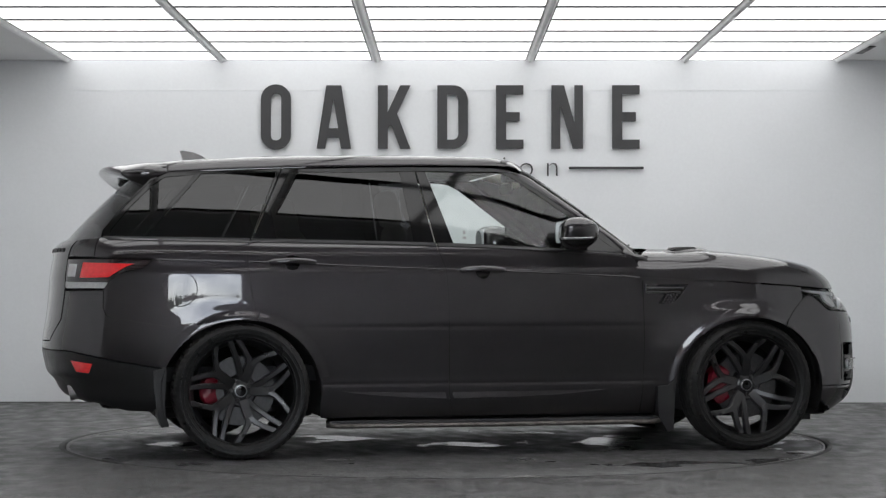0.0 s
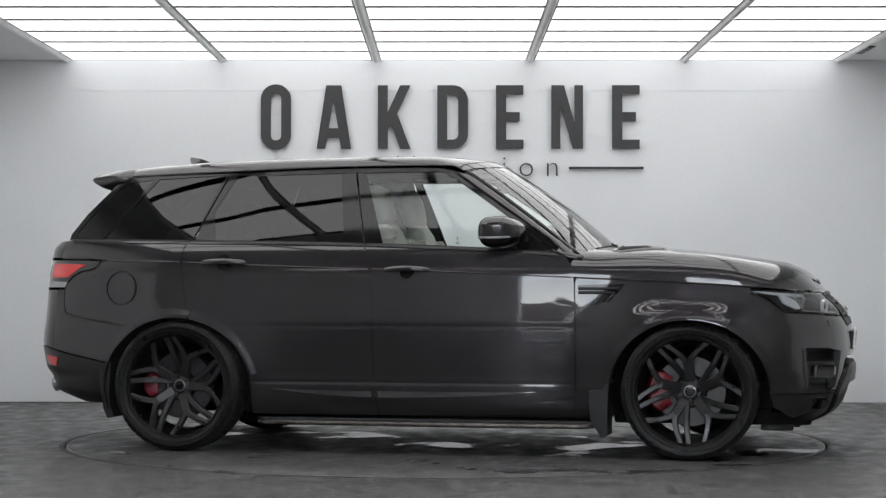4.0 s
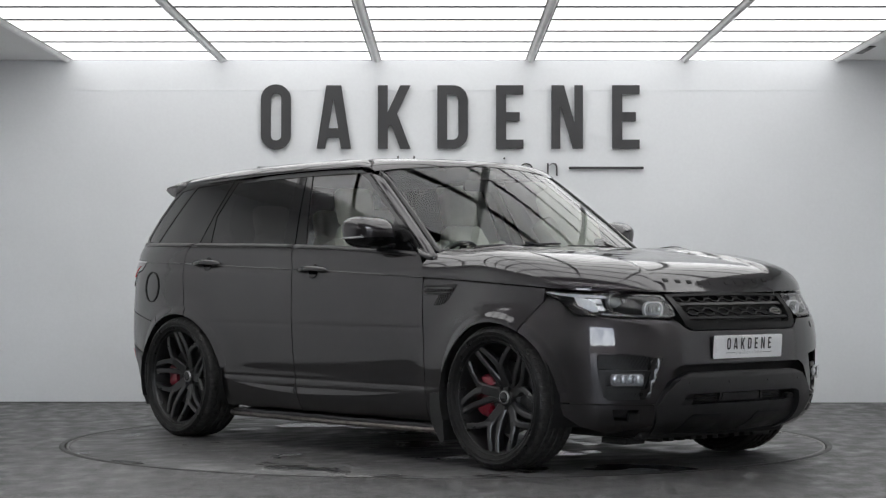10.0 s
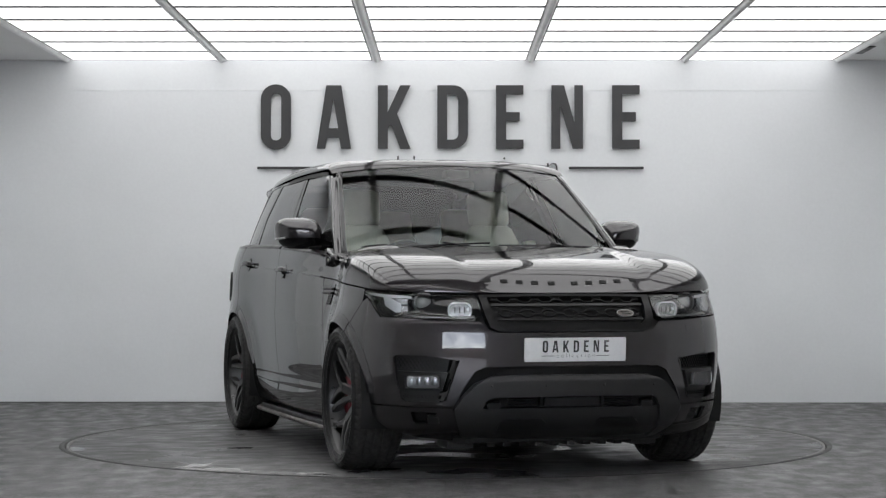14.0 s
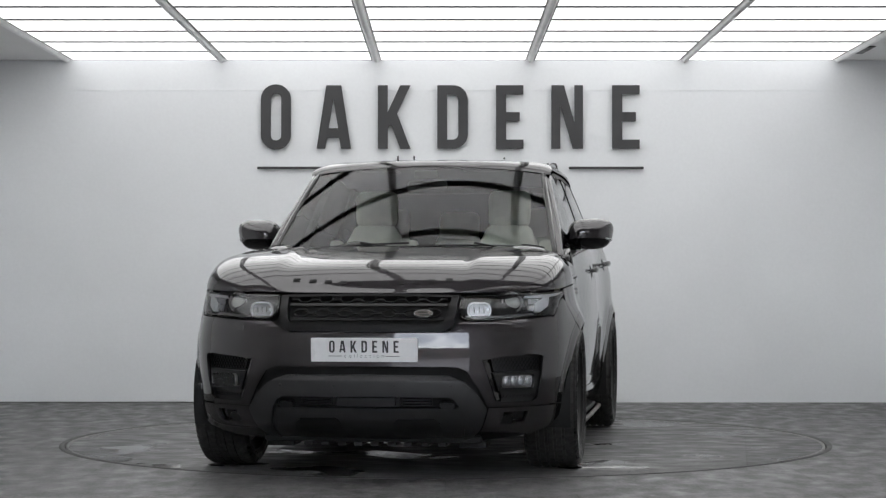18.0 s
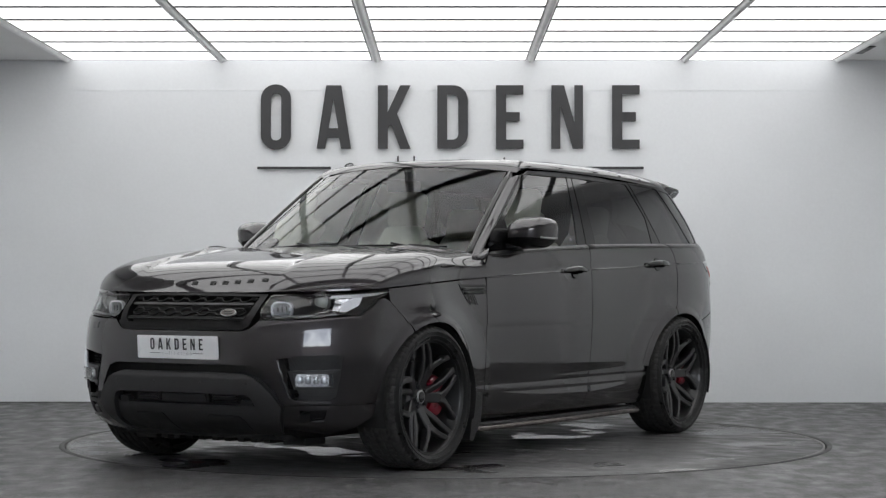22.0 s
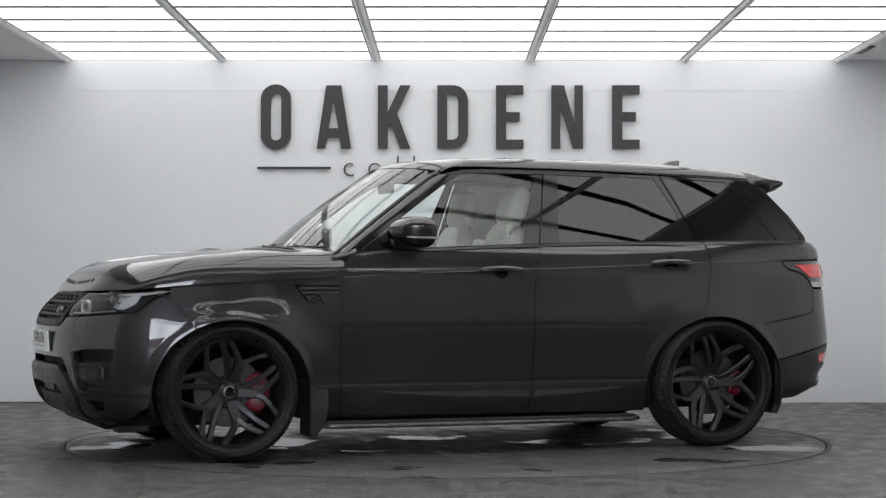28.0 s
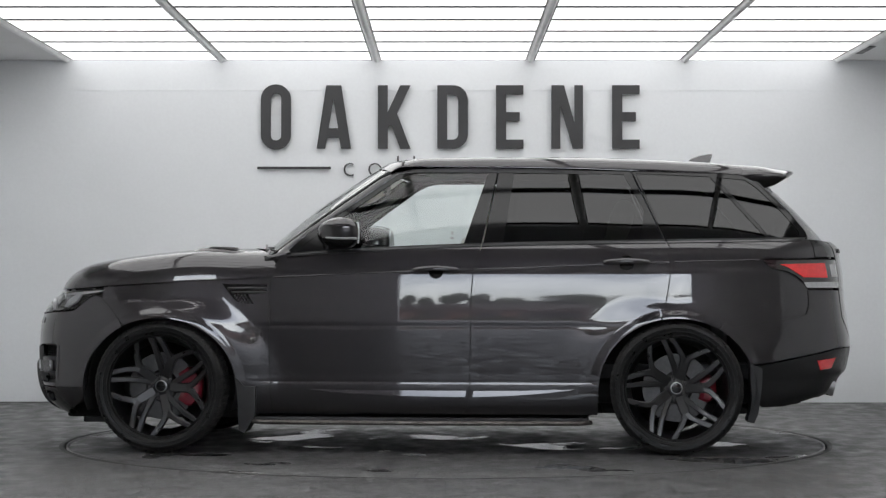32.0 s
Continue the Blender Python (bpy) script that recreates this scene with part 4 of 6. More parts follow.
# ---- windscreen, roof ----
def screen_point(u, v, lift=0.0):
    """u across from -1 to 1, v from the base to the roof."""
    k = 1 - u * u
    b = Vector((0.825 + 0.145 * k, 0.832 * u, 1.118 + 0.03 * k))
    t = Vector((0.168 + 0.135 * k, 0.7 * u, 1.598 + 0.043 * k))
    p = b.lerp(t, v) + Vector((0.57, 0, 0.82)) * (0.02 * 4 * v * (1 - v) * (0.4 + 0.6 * k) + lift)
    return p


U = np.linspace(-1, 1, 33)
screen = part("windscreen", grid_mesh("windscreen", lambda u, v: screen_point(u * 0.955, v), U, np.linspace(-0.03, 0.998, 21), False), SCREEN, car, "clear windscreen with a dark border")
roof_c = curve([-2.15, -1.91, -1.54, -1.24, -0.87, -0.4, -0.06, 0.14, 0.255], [1.618, 1.654, 1.682, 1.696, 1.704, 1.707, 1.702, 1.69, 1.676])
roof_e = curve([-2.1, -1.85, -1.5, -1.2, -0.8, -0.4, 0.0, 0.2], [1.535, 1.568, 1.59, 1.602, 1.616, 1.624, 1.627, 1.629])


def roof_arch(u):
    """Cross-section of the roof: a tight turn at the rail, then a low crown."""
    return 0.68 * (1 - abs(u) ** 15) ** 0.5 + 0.32 * (1 - u * u)


def roof_point(u, v):
    """u across, v from the screen (0) to the tail (1)."""
    k = 1 - u * u
    xf = 0.165 + 0.135 * k
    x = xf + (-1.92 - xf) * v
    w = rail_y(x) + 0.012
    c = roof_arch(u)
    c = k + (c - k) * smooth(-0.02, 0.1, v)
    dip = 0.031 * max(0.0, 1 - (xf - x) / 0.085) ** 2.2
    return Vector((x, w * u, roof_e(x) + (roof_c(x) - roof_e(x)) * c - dip))


us2 = np.sin(np.sin(np.linspace(-math.pi / 2, math.pi / 2, 81)) * math.pi / 2)
part("roof", grid_mesh("roof", roof_point, us2, np.linspace(0, 1, 64) ** 1.9, True), PAINT, car)


def strip(name, path_a, path_b, mat, parent, thick=0.01, label=""):
    """A bar between two lines of points, with thickness."""
    A, B = [Vector(p) for p in path_a], [Vector(p) for p in path_b]
    verts, faces, k = [], [], len(A)
    for i in range(k):
        t = (A[min(i + 1, k - 1)] - A[max(i - 1, 0)])
        n = t.cross(B[i] - A[i]).normalized()
        if n.y * A[i].y < 0:
            n.negate()
        m = (A[i] + B[i]) / 2 + n * thick * 0.6
        verts += [A[i], m, B[i], B[i] - n * thick, A[i] - n * thick]
    for i in range(k - 1):
        for j in range(5):
            q = (j + 1) % 5
            faces.append((i * 5 + j, i * 5 + q, (i + 1) * 5 + q, (i + 1) * 5 + j))
    faces += [tuple(range(5)), tuple((k - 1) * 5 + j for j in range(5))]
    bm = bmesh.new()
    me = mesh_of(name, verts, faces)
    bm.from_mesh(me)
    bpy.data.meshes.remove(me)
    bmesh.ops.recalc_face_normals(bm, faces=bm.faces)
    for f in bm.faces:
        f.smooth = True
    return part(name, bm, mat, parent, label)


# ---- glasshouse sides: windows and pillars on one surface ----
def upper(x):
    return float(roof_e(x)) + 0.006


def line(x0, x1, f, n=8, dz=0.0):
    return [(x, f(x) + dz) for x in np.linspace(x0, x1, n)]


front_glass = [(-0.265, belt_z(-0.265) + 0.004), (-0.4, 1.594)] + [(0.0, 1.594), (0.06, 1.583), (0.13, 1.548), (0.3, 1.43), (0.455, 1.32), (0.455, belt_z(0.455) + 0.004)]
front_window = both("front_side_window", front_glass, CLEAR, front_door, surf="G", thick=0, gap=0.0, lift=-0.004)
quarter_glass = [(0.475, belt_z(0.475) + 0.004), (0.475, 1.305), (0.62, 1.2), (0.70, 1.142), (0.70, belt_z(0.70) + 0.004)]
both("mirror_triangle", quarter_glass, GLOSS_BLACK, front_door, surf="G", thick=0.005, gap=0.002)
rear_glass = [(-1.262, belt_z(-1.262) + 0.004), (-1.285, 1.37), (-1.17, 1.580), (-0.548, 1.597), (-0.49, belt_z(-0.49) + 0.004)]
rear_window = both("rear_side_window", rear_glass, PRIVACY, rear_door, surf="G", thick=0, gap=0.0, lift=-0.003)
tail_glass = [(-1.975, belt_z(-1.975) + 0.004), (-1.66, 1.567), (-1.24, 1.585), (-1.4, belt_z(-1.4) + 0.006)]
both("quarter_window", tail_glass, PRIVACY, rear_quarter, surf="G", thick=0, gap=0.003, lift=-0.003)
tail_glass2 = [(-2.155, 1.222), (-2.16, 1.25), (-2.06, 1.37), (-1.93, 1.5), (-1.86, 1.548), (-1.695, 1.563), (-1.995, belt_z(-1.995) + 0.004)]
both("rear_corner_window", tail_glass2, PRIVACY, rear_quarter, surf="G", thick=0, gap=0.003, lift=-0.003)
# frames and pillars
hole_f = [tuple(p) for p in front_glass]
frame_f = line(-0.367, 0.76, belt_z, 12, 0.002) + [(0.63, 1.238), (0.42, 1.375), (0.24, 1.50), (0.1, 1.597), (0.03, upper(0.03))] + line(-0.05, -0.46, upper, 8)
both("front_window_frame", frame_f, GLOSS_BLACK, front_door, surf="G", holes=[hole_f, quarter_glass], thick=0.01, gap=0.002, step=0.04, label="gloss black window frame")
hole_r = [tuple(p) for p in rear_glass]
frame_r = line(-1.395, -0.373, belt_z, 12, 0.002) + line(-0.466, -1.205, upper, 8)
both("rear_window_frame", frame_r, GLOSS_BLACK, rear_door, surf="G", holes=[hole_r], thick=0.01, gap=0.002, step=0.04, label="gloss black window frame")
frame_q = [(x, belt_z(x) + 0.002) for x in np.linspace(-2.21, -1.402, 9)] + line(-1.212, -1.84, upper, 8) + [(-1.93, 1.53), (-2.1, 1.36), (-2.2, 1.25)]
both("quarter_frame", frame_q, GLOSS_BLACK, rear_quarter, surf="G", holes=[tail_glass, tail_glass2], thick=0.01, gap=0.001, step=0.04, label="gloss black rear pillar")
for sg in (1, -1):
    low = [Vector((0.862, sg * 0.838, 1.104)), *[screen_point(sg * 0.985, v, 0.004) for v in np.linspace(0, 1, 9)]]
    top_ = [Vector((0.79, sg * 0.858, 1.105))] + [G(x, z, 0.004, sg) for x, z in ((0.76, 1.128), (0.67, 1.212), (0.575, 1.277), (0.48, 1.341), (0.385, 1.404), (0.29, 1.468), (0.195, 1.532), (0.115, 1.587), (0.03, 1.616))]
    strip("a_pillar", low, top_, PAINT, car, 0.012)
    # closed foot of the pillar behind the bonnet's corner
    foot_in, foot_out = [], []
    for x, z in ((0.87, 1.085), (0.83, 1.09), (0.79, 1.097), (0.75, 1.11), (0.72, 1.13)):
        y = abs(S(s_x(x), 1.07).y) - 0.016 - 0.45 * max(0.0, z - 1.11)
        foot_out.append(Vector((x, sg * y, z)))
        foot_in.append(Vector((x, sg * (y - 0.05), z - 0.005)))
    strip("pillar_foot", foot_in, foot_out, PAINT, car, 0.03)
    strip("screen_trim", [screen_point(sg * 0.985, v, 0.006) for v in np.linspace(-0.02, 1, 12)], [screen_point(sg * 0.95, v, 0.006) for v in np.linspace(-0.02, 1, 12)], GLOSS_BLACK, car, 0.006)
    # sill-line moulding under the windows
    strip("waist_moulding", [G(x, float(belt_z(x)) + 0.008, 0.006, sg) for x in np.linspace(0.74, -0.36, 14)], [S(sg * s_x(x), float(belt_z(x)) - 0.012, 0.004) for x in np.linspace(0.74, -0.36, 14)], SATIN_BLACK, front_door[0 if sg > 0 else 1], 0.004)
    strip("waist_moulding", [G(x, float(belt_z(x)) + 0.008, 0.006, sg) for x in np.linspace(-0.372, -1.4, 14)], [S(sg * s_x(x), float(belt_z(x)) - 0.012, 0.004) for x in np.linspace(-0.372, -1.4, 14)], SATIN_BLACK, rear_door[0 if sg > 0 else 1], 0.004)
    strip("waist_moulding", [G(x, float(belt_z(x)) + 0.008, 0.006, sg) for x in np.linspace(-1.41, -2.2, 12)], [S(sg * s_x(x), float(belt_z(x)) - 0.012, 0.004) for x in np.linspace(-1.41, -2.2, 12)], SATIN_BLACK, rear_quarter[0 if sg > 0 else 1], 0.004)


# rear window and spoiler
def tail_screen(u, v):
    k = 1 - u * u
    b = Vector((-2.165 - 0.2 * k, 0.705 * u, 1.212))
    t = Vector((-1.90 - 0.06 * k, 0.63 * u, 1.545 + 0.06 * k))
    return b.lerp(t, v) + Vector((-0.6, 0, 0.6)) * 0.06 * v * (1 - v)


part("rear_screen", grid_mesh("rear_screen", tail_screen, np.linspace(-1, 1, 25), np.linspace(-0.04, 1.12, 9), True), REAR_GLASS, car)


for sg in (1, -1):
    strip("rear_pillar", [G(x, z, -0.004, sg) for x, z in ((-2.2, 1.218), (-2.19, 1.25), (-2.1, 1.36), (-1.93, 1.53), (-1.84, 1.57))], [tail_screen(sg * 0.96, v) for v in (0, 0.12, 0.45, 0.95, 1.1)], GLOSS_BLACK, car, 0.01)


def spoiler():
    """Roof spoiler: a wing over the rear screen, thicker towards its tail."""
    verts, faces, prof = [], [], None
    us = np.sin(np.linspace(-math.pi / 2, math.pi / 2, 41))
    for u in us:
        k = 1 - abs(u) ** 3
        w = (float(rail_y(-1.84)) + 0.012) / 1.02 * u
        xr, xf = -2.10 - 0.085 * k, -1.84
        zt, zf = 1.578 + 0.042 * k, float(roof_e(-1.84)) + float(roof_c(-1.84) - roof_e(-1.84)) * roof_arch(u)
        verts += [Vector((xf, w * 1.02, zf + 0.002)), Vector((-1.98, w, (zt + zf) / 2 + 0.01)), Vector((xr + 0.03, w, zt + 0.006)), Vector((xr, w, zt - 0.004)), Vector((xr + 0.005, w, zt - 0.02)), Vector((xr + 0.06, w * 0.99, zt - 0.055)), Vector((-1.95, w * 0.98, zf - 0.08)), Vector((xf, w * 0.98, zf - 0.045))]
    for i in range(len(us) - 1):
        for j in range(8):
            q = (j + 1) % 8
            faces.append((i * 8 + j, (i + 1) * 8 + j, (i + 1) * 8 + q, i * 8 + q))
    faces += [tuple(range(8)), tuple((len(us) - 1) * 8 + j for j in range(7, -1, -1))]
    bm = bmesh.new()
    bm.from_mesh(mesh_of("spoiler", verts, faces, True))
    bmesh.ops.recalc_face_normals(bm, faces=bm.faces)
    bmesh.ops.bevel(bm, geom=[e for e in bm.edges if len(e.link_faces) == 2 and e.calc_face_angle() > 0.6], offset=0.006, segments=2, affect="EDGES")
    for f in bm.faces:
        f.smooth = True
    return bm


part("roof_spoiler", spoiler(), PAINT, car)
fin = prism([(-1.56, 1.685), (-1.70, 1.675), (-1.718, 1.735), (-1.70, 1.737), (-1.64, 1.727), (-1.59, 1.707)], 0.05)
bmesh.ops.transform(fin, matrix=Matrix.Translation((0, 0.025, 0)), verts=fin.verts)
for v in fin.verts:
    v.co.y *= 1.0 - 0.75 * smooth(1.68, 1.737, v.co.z)
part("roof_aerial", fin, PAINT, car, "shark-fin roof aerial")

# ---- wheels ----
def ring_mesh(profile, steps, wobble=None):
    """Turned ring about y, closed; wobble changes the radius of marked profile points from step to step."""
    verts, faces, k = [], [], len(profile)
    for i in range(steps):
        a = 2 * math.pi * i / steps
        for q, (r, h) in enumerate(profile):
            r2 = r + (wobble(i, q) if wobble else 0.0)
            verts.append((-r2 * math.cos(a), h, r2 * math.sin(a)))
    for i in range(steps):
        j = (i + 1) % steps
        for q in range(k):
            w = (q + 1) % k
            faces.append((i * k + q, i * k + w, j * k + w, j * k + q))
    bm = bmesh.new()
    me = mesh_of("ring", verts, faces, True)
    bm.from_mesh(me)
    bmesh.ops.recalc_face_normals(bm, faces=bm.faces)
    bm.to_mesh(me)
    bm.free()
    return me


def sharp(me, angle=35):
    """Keeps edges crisp where faces meet steeply."""
    me.set_sharp_from_angle(angle=radians(angle))
    return me


TYRE_R = 0.372
tread = [(0.284, 0.1), (0.288, 0.113), (0.294, 0.12), (0.2955, 0.1235), (0.299, 0.124), (0.3005, 0.1225), (0.315, 0.1305), (0.3165, 0.1335), (0.32, 0.134), (0.3215, 0.132), (0.334, 0.1345), (0.336, 0.138), (0.3415, 0.138), (0.343, 0.135), (0.352, 0.1305),
         (0.3565, 0.128), (0.362, 0.1215), (0.3675, 0.113), (TYRE_R - 0.001, 0.1)]
n_side = len(tread)
grooves = []
for y in (0.066, 0.022, -0.022, -0.066):
    grooves += [(TYRE_R, y + 0.009), (TYRE_R - 0.009, y + 0.007), (TYRE_R - 0.009, y - 0.007), (TYRE_R, y - 0.009)]
TYRE_PROFILE = tread + grooves + [(r, -h) for r, h in reversed(tread)]
nt_ = len(TYRE_PROFILE)


def tyre_notch(i, q):
    """Depth of the cross cuts: wide on the shoulders, fine on the middle ribs."""
    near = min(q, nt_ - 1 - q)
    if n_side - 4 <= near < n_side:
        return -0.004 if i % 4 == 0 else 0.0
    if near >= n_side and (q - n_side) % 4 in (0, 3):
        return -0.005 if (i + q) % 4 == 1 else 0.0
    return 0.0


tyre_mesh = sharp(ring_mesh(TYRE_PROFILE, 240, tyre_notch), 30)
tyre_mesh.materials.append(RUBBER)
tyre_mesh.materials.append(TREAD)
# tread band takes the rubber with light put into its colour
for f in tyre_mesh.polygons:
    r = math.hypot(f.center.x, f.center.z)
    if r > 0.358 and abs(f.center.y) < 0.124:
        f.material_index = 1
rim_mesh = sharp(ring_mesh([(0.29, 0.098), (0.289, 0.108), (0.2845, 0.111), (0.2815, 0.106), (0.279, 0.094), (0.27, 0.07), (0.255, 0.02), (0.25, -0.09), (0.284, -0.105), (0.286, -0.115), (0.29, -0.1)], 96), 45)


def spoke(points, widths, heights, deep=0.038):
    """Bar along points in the wheel's plane (radius, angle), bevelled on its face."""
    verts, faces = [], []
    P = [Vector((-r * math.cos(radians(a)), 0, r * math.sin(radians(a)))) for r, a in points]
    for i, p in enumerate(P):
        d = (P[min(i + 1, len(P) - 1)] - P[max(i - 1, 0)]).normalized()
        n = Vector((d.z, 0, -d.x))
        w, y, b = widths[i] / 2, heights[i], 0.0055
        for o, h in ((-w, y - deep), (-w, y - b), (-w + b, y), (w - b, y), (w, y - b), (w, y - deep)):
            verts.append(p + n * o + Vector((0, h, 0)))
    for i in range(len(P) - 1):
        for j in range(6):
            q = (j + 1) % 6
            faces.append((i * 6 + j, i * 6 + q, (i + 1) * 6 + q, (i + 1) * 6 + j))
    faces += [tuple(range(5, -1, -1)), tuple((len(P) - 1) * 6 + j for j in range(6))]
    return verts, faces


def joined(name, pieces, angle=32):
    verts, faces = [], []
    for v, f in pieces:
        b = len(verts)
        verts += v
        faces += [tuple(i + b for i in q) for q in f]
    bm = bmesh.new()
    me = mesh_of(name, verts, faces, True)
    bm.from_mesh(me)
    bmesh.ops.recalc_face_normals(bm, faces=bm.faces)
    bm.to_mesh(me)
    bm.free()
    return sharp(me, angle)


fork_mesh = joined("forked_spoke", [
    spoke([(0.04, 0), (0.1, 0), (0.15, 1), (0.18, 1.5)], [0.056, 0.054, 0.054, 0.058], [0.03, 0.052, 0.072, 0.081]),
    spoke([(0.15, 3), (0.185, 8), (0.235, 17.5), (0.284, 24.5)], [0.036, 0.032, 0.029, 0.031], [0.074, 0.083, 0.094, 0.1]),
    spoke([(0.15, -1), (0.185, -5), (0.235, -14.5), (0.284, -22)], [0.036, 0.032, 0.029, 0.031], [0.0735, 0.0825, 0.0935, 0.0995])])
single_mesh = joined("single_spoke", [
    spoke([(0.04, 20), (0.09, 22), (0.13, 25.5), (0.165, 28), (0.2, 29.3), (0.284, 33.3)], [0.034, 0.033, 0.032, 0.031, 0.029, 0.031], [0.03, 0.046, 0.066, 0.077, 0.087, 0.0985])])
hub_mesh = sharp(ring_mesh([(0.001, 0.02), (0.07, 0.02), (0.073, 0.05), (0.068, 0.06), (0.044, 0.066), (0.038, 0.071), (0.001, 0.071)], 40), 30)
cap_mesh = sharp(ring_mesh([(0.001, 0.06), (0.034, 0.06), (0.0345, 0.078), (0.032, 0.081), (0.0285, 0.0815), (0.027, 0.0795), (0.001, 0.0805)], 40), 30)
nut_mesh = sharp(ring_mesh([(0.001, 0.05), (0.0115, 0.05), (0.012, 0.072), (0.0105, 0.077), (0.001, 0.078)], 12), 30)
disc_mesh = sharp(ring_mesh([(0.07, 0.03), (0.08, 0.034), (0.092, 0.016), (0.19, 0.016), (0.19, -0.016), (0.07, -0.016)], 72), 30)


def arc_block(r0, r1, y0, y1, a0, a1, n=14, bulge=0.0):
    """Block bent round the axle (brake caliper)."""
    verts, faces = [], []
    for i in range(n + 1):
        t = i / n
        a = radians(a0 + (a1 - a0) * t)
        e = 1 - abs(2 * t - 1) ** 4
        ro, yo = r0 + (r1 - r0) * (0.62 + 0.38 * e), y1 - 0.016 * (1 - e)
        sec = [(r0, y0), (r0, yo - 0.008), (r0 + 0.012, yo), (ro - 0.016, yo - 0.002 + bulge * math.sin(t * 9.4)), (ro, yo - 0.02), (ro, y0)]
        verts += [(-r * math.cos(a), y, r * math.sin(a)) for r, y in sec]
    for i in range(n):
        for j in range(6):
            q = (j + 1) % 6
            faces.append((i * 6 + j, i * 6 + q, (i + 1) * 6 + q, (i + 1) * 6 + j))
    faces += [tuple(range(6)), tuple(n * 6 + j for j in range(5, -1, -1))]
    return joined("caliper", [([Vector(v) for v in verts], faces)], 40)


front_caliper = arc_block(0.118, 0.232, -0.04, 0.046, -38, 36, 18, 0.004)
rear_caliper = arc_block(0.135, 0.222, -0.035, 0.045, -26, 24, 14, 0.003)


def wheel(sg, ax, phase, caliper, flip):
    """A wheel on its hub: outside is +y of its own space."""
    y = 0.86 if ax > 0 else 0.862
    m = pose(ax, sg * y, HUB_Z, 0, 0, 0 if sg > 0 else 180)
    w = part("wheel", rim_mesh, WHEEL_BLACK, car, "satin black alloy wheel with forked spokes", m)
    part("tyre", tyre_mesh, RUBBER, w, "low-profile black tyre")
    for k in range(5):
        r = Matrix.Rotation(radians(phase + 72 * k), 4, "Y")
        part("forked_spoke", fork_mesh, WHEEL_BLACK, w, m=r)
        part("single_spoke", single_mesh, WHEEL_BLACK, w, m=r)
        part("wheel_nut", nut_mesh, GREY_PLASTIC, w, m=r @ Matrix.Translation((-0.053 * math.cos(radians(36)), -0.026, 0.053 * math.sin(radians(36)))))
    part("hub", hub_mesh, WHEEL_BLACK, w, m=pose(0, -0.03, 0))
    part("centre_cap", cap_mesh, STEEL, w, "bright ringed centre cap", pose(0, -0.03, 0))
    part("cap_badge", lathe([(0.0, 0.0832), (0.019, 0.083), (0.026, 0.0822), (0.0295, 0.0805)], 32), GLOSS_BLACK, w, m=pose(0, -0.03, 0))
    part("brake_disc", disc_mesh, DISC, car, "steel brake disc", m)
    # the caliper sits behind the axle: angle 0 of its own space points to the rear on the left side
    c = m @ (Matrix.Identity(4) if sg > 0 else Matrix.Rotation(radians(180), 4, "Y"))
    part("brake_caliper", caliper, RED, car, "red brake caliper", c)
    # arch liner
    verts, faces = [], []
    for i in range(25):
        a = radians(-20 + 220 * i / 24)
        for yy in (0.52, 0.972):
            verts.append((ax + 0.438 * math.cos(a), sg * yy, HUB_Z + 0.396 * math.sin(a)))
    for i in range(24):
        faces.append((2 * i, 2 * i + 1, 2 * i + 3, 2 * i + 2))
    c0 = len(verts)
    verts.append((ax, sg * 0.5, HUB_Z))
    for i in range(24):
        faces.append((c0, 2 * i, 2 * i + 2))
    part("arch_liner", mesh_of("arch_liner", verts, faces, True), UNDER, car)
    return w


wheel(1, AXLE_F, 67.5, front_caliper, 0)
wheel(-1, AXLE_F, 92.0, front_caliper, 0)
wheel(1, AXLE_R, 72.0, rear_caliper, 0)
wheel(-1, AXLE_R, 70.0, rear_caliper, 0)


# ---- fittings laid on the body ----
def on_body(s, z, lift=0.0):
    """Frame on the body side: x to the viewer's right, -y outwards, z up."""
    p = S(s, z, lift)
    r = (S(s + 0.01, z) - S(s - 0.01, z)).normalized()
    u = (S(s, z + 0.01) - S(s, z - 0.01)).normalized()
    y = u.cross(r).normalized()
    u = r.cross(y).normalized()
    m = Matrix((r, y, u)).transposed().to_4x4()
    m.translation = p
    return m


def pill(w, h, d, r=None, bevel=0.003):
    """Rounded plate with softened face."""
    bm = prism(rounded(w, h, r if r else min(w, h) * 0.48, 6), d)
    es = [e for e in bm.edges if all(v.co.y < -d * 0.9 for v in e.verts) and len(e.link_faces) == 2 and e.calc_face_angle() > 0.8]
    bmesh.ops.bevel(bm, geom=es, offset=bevel, segments=2, affect="EDGES")
    return bm


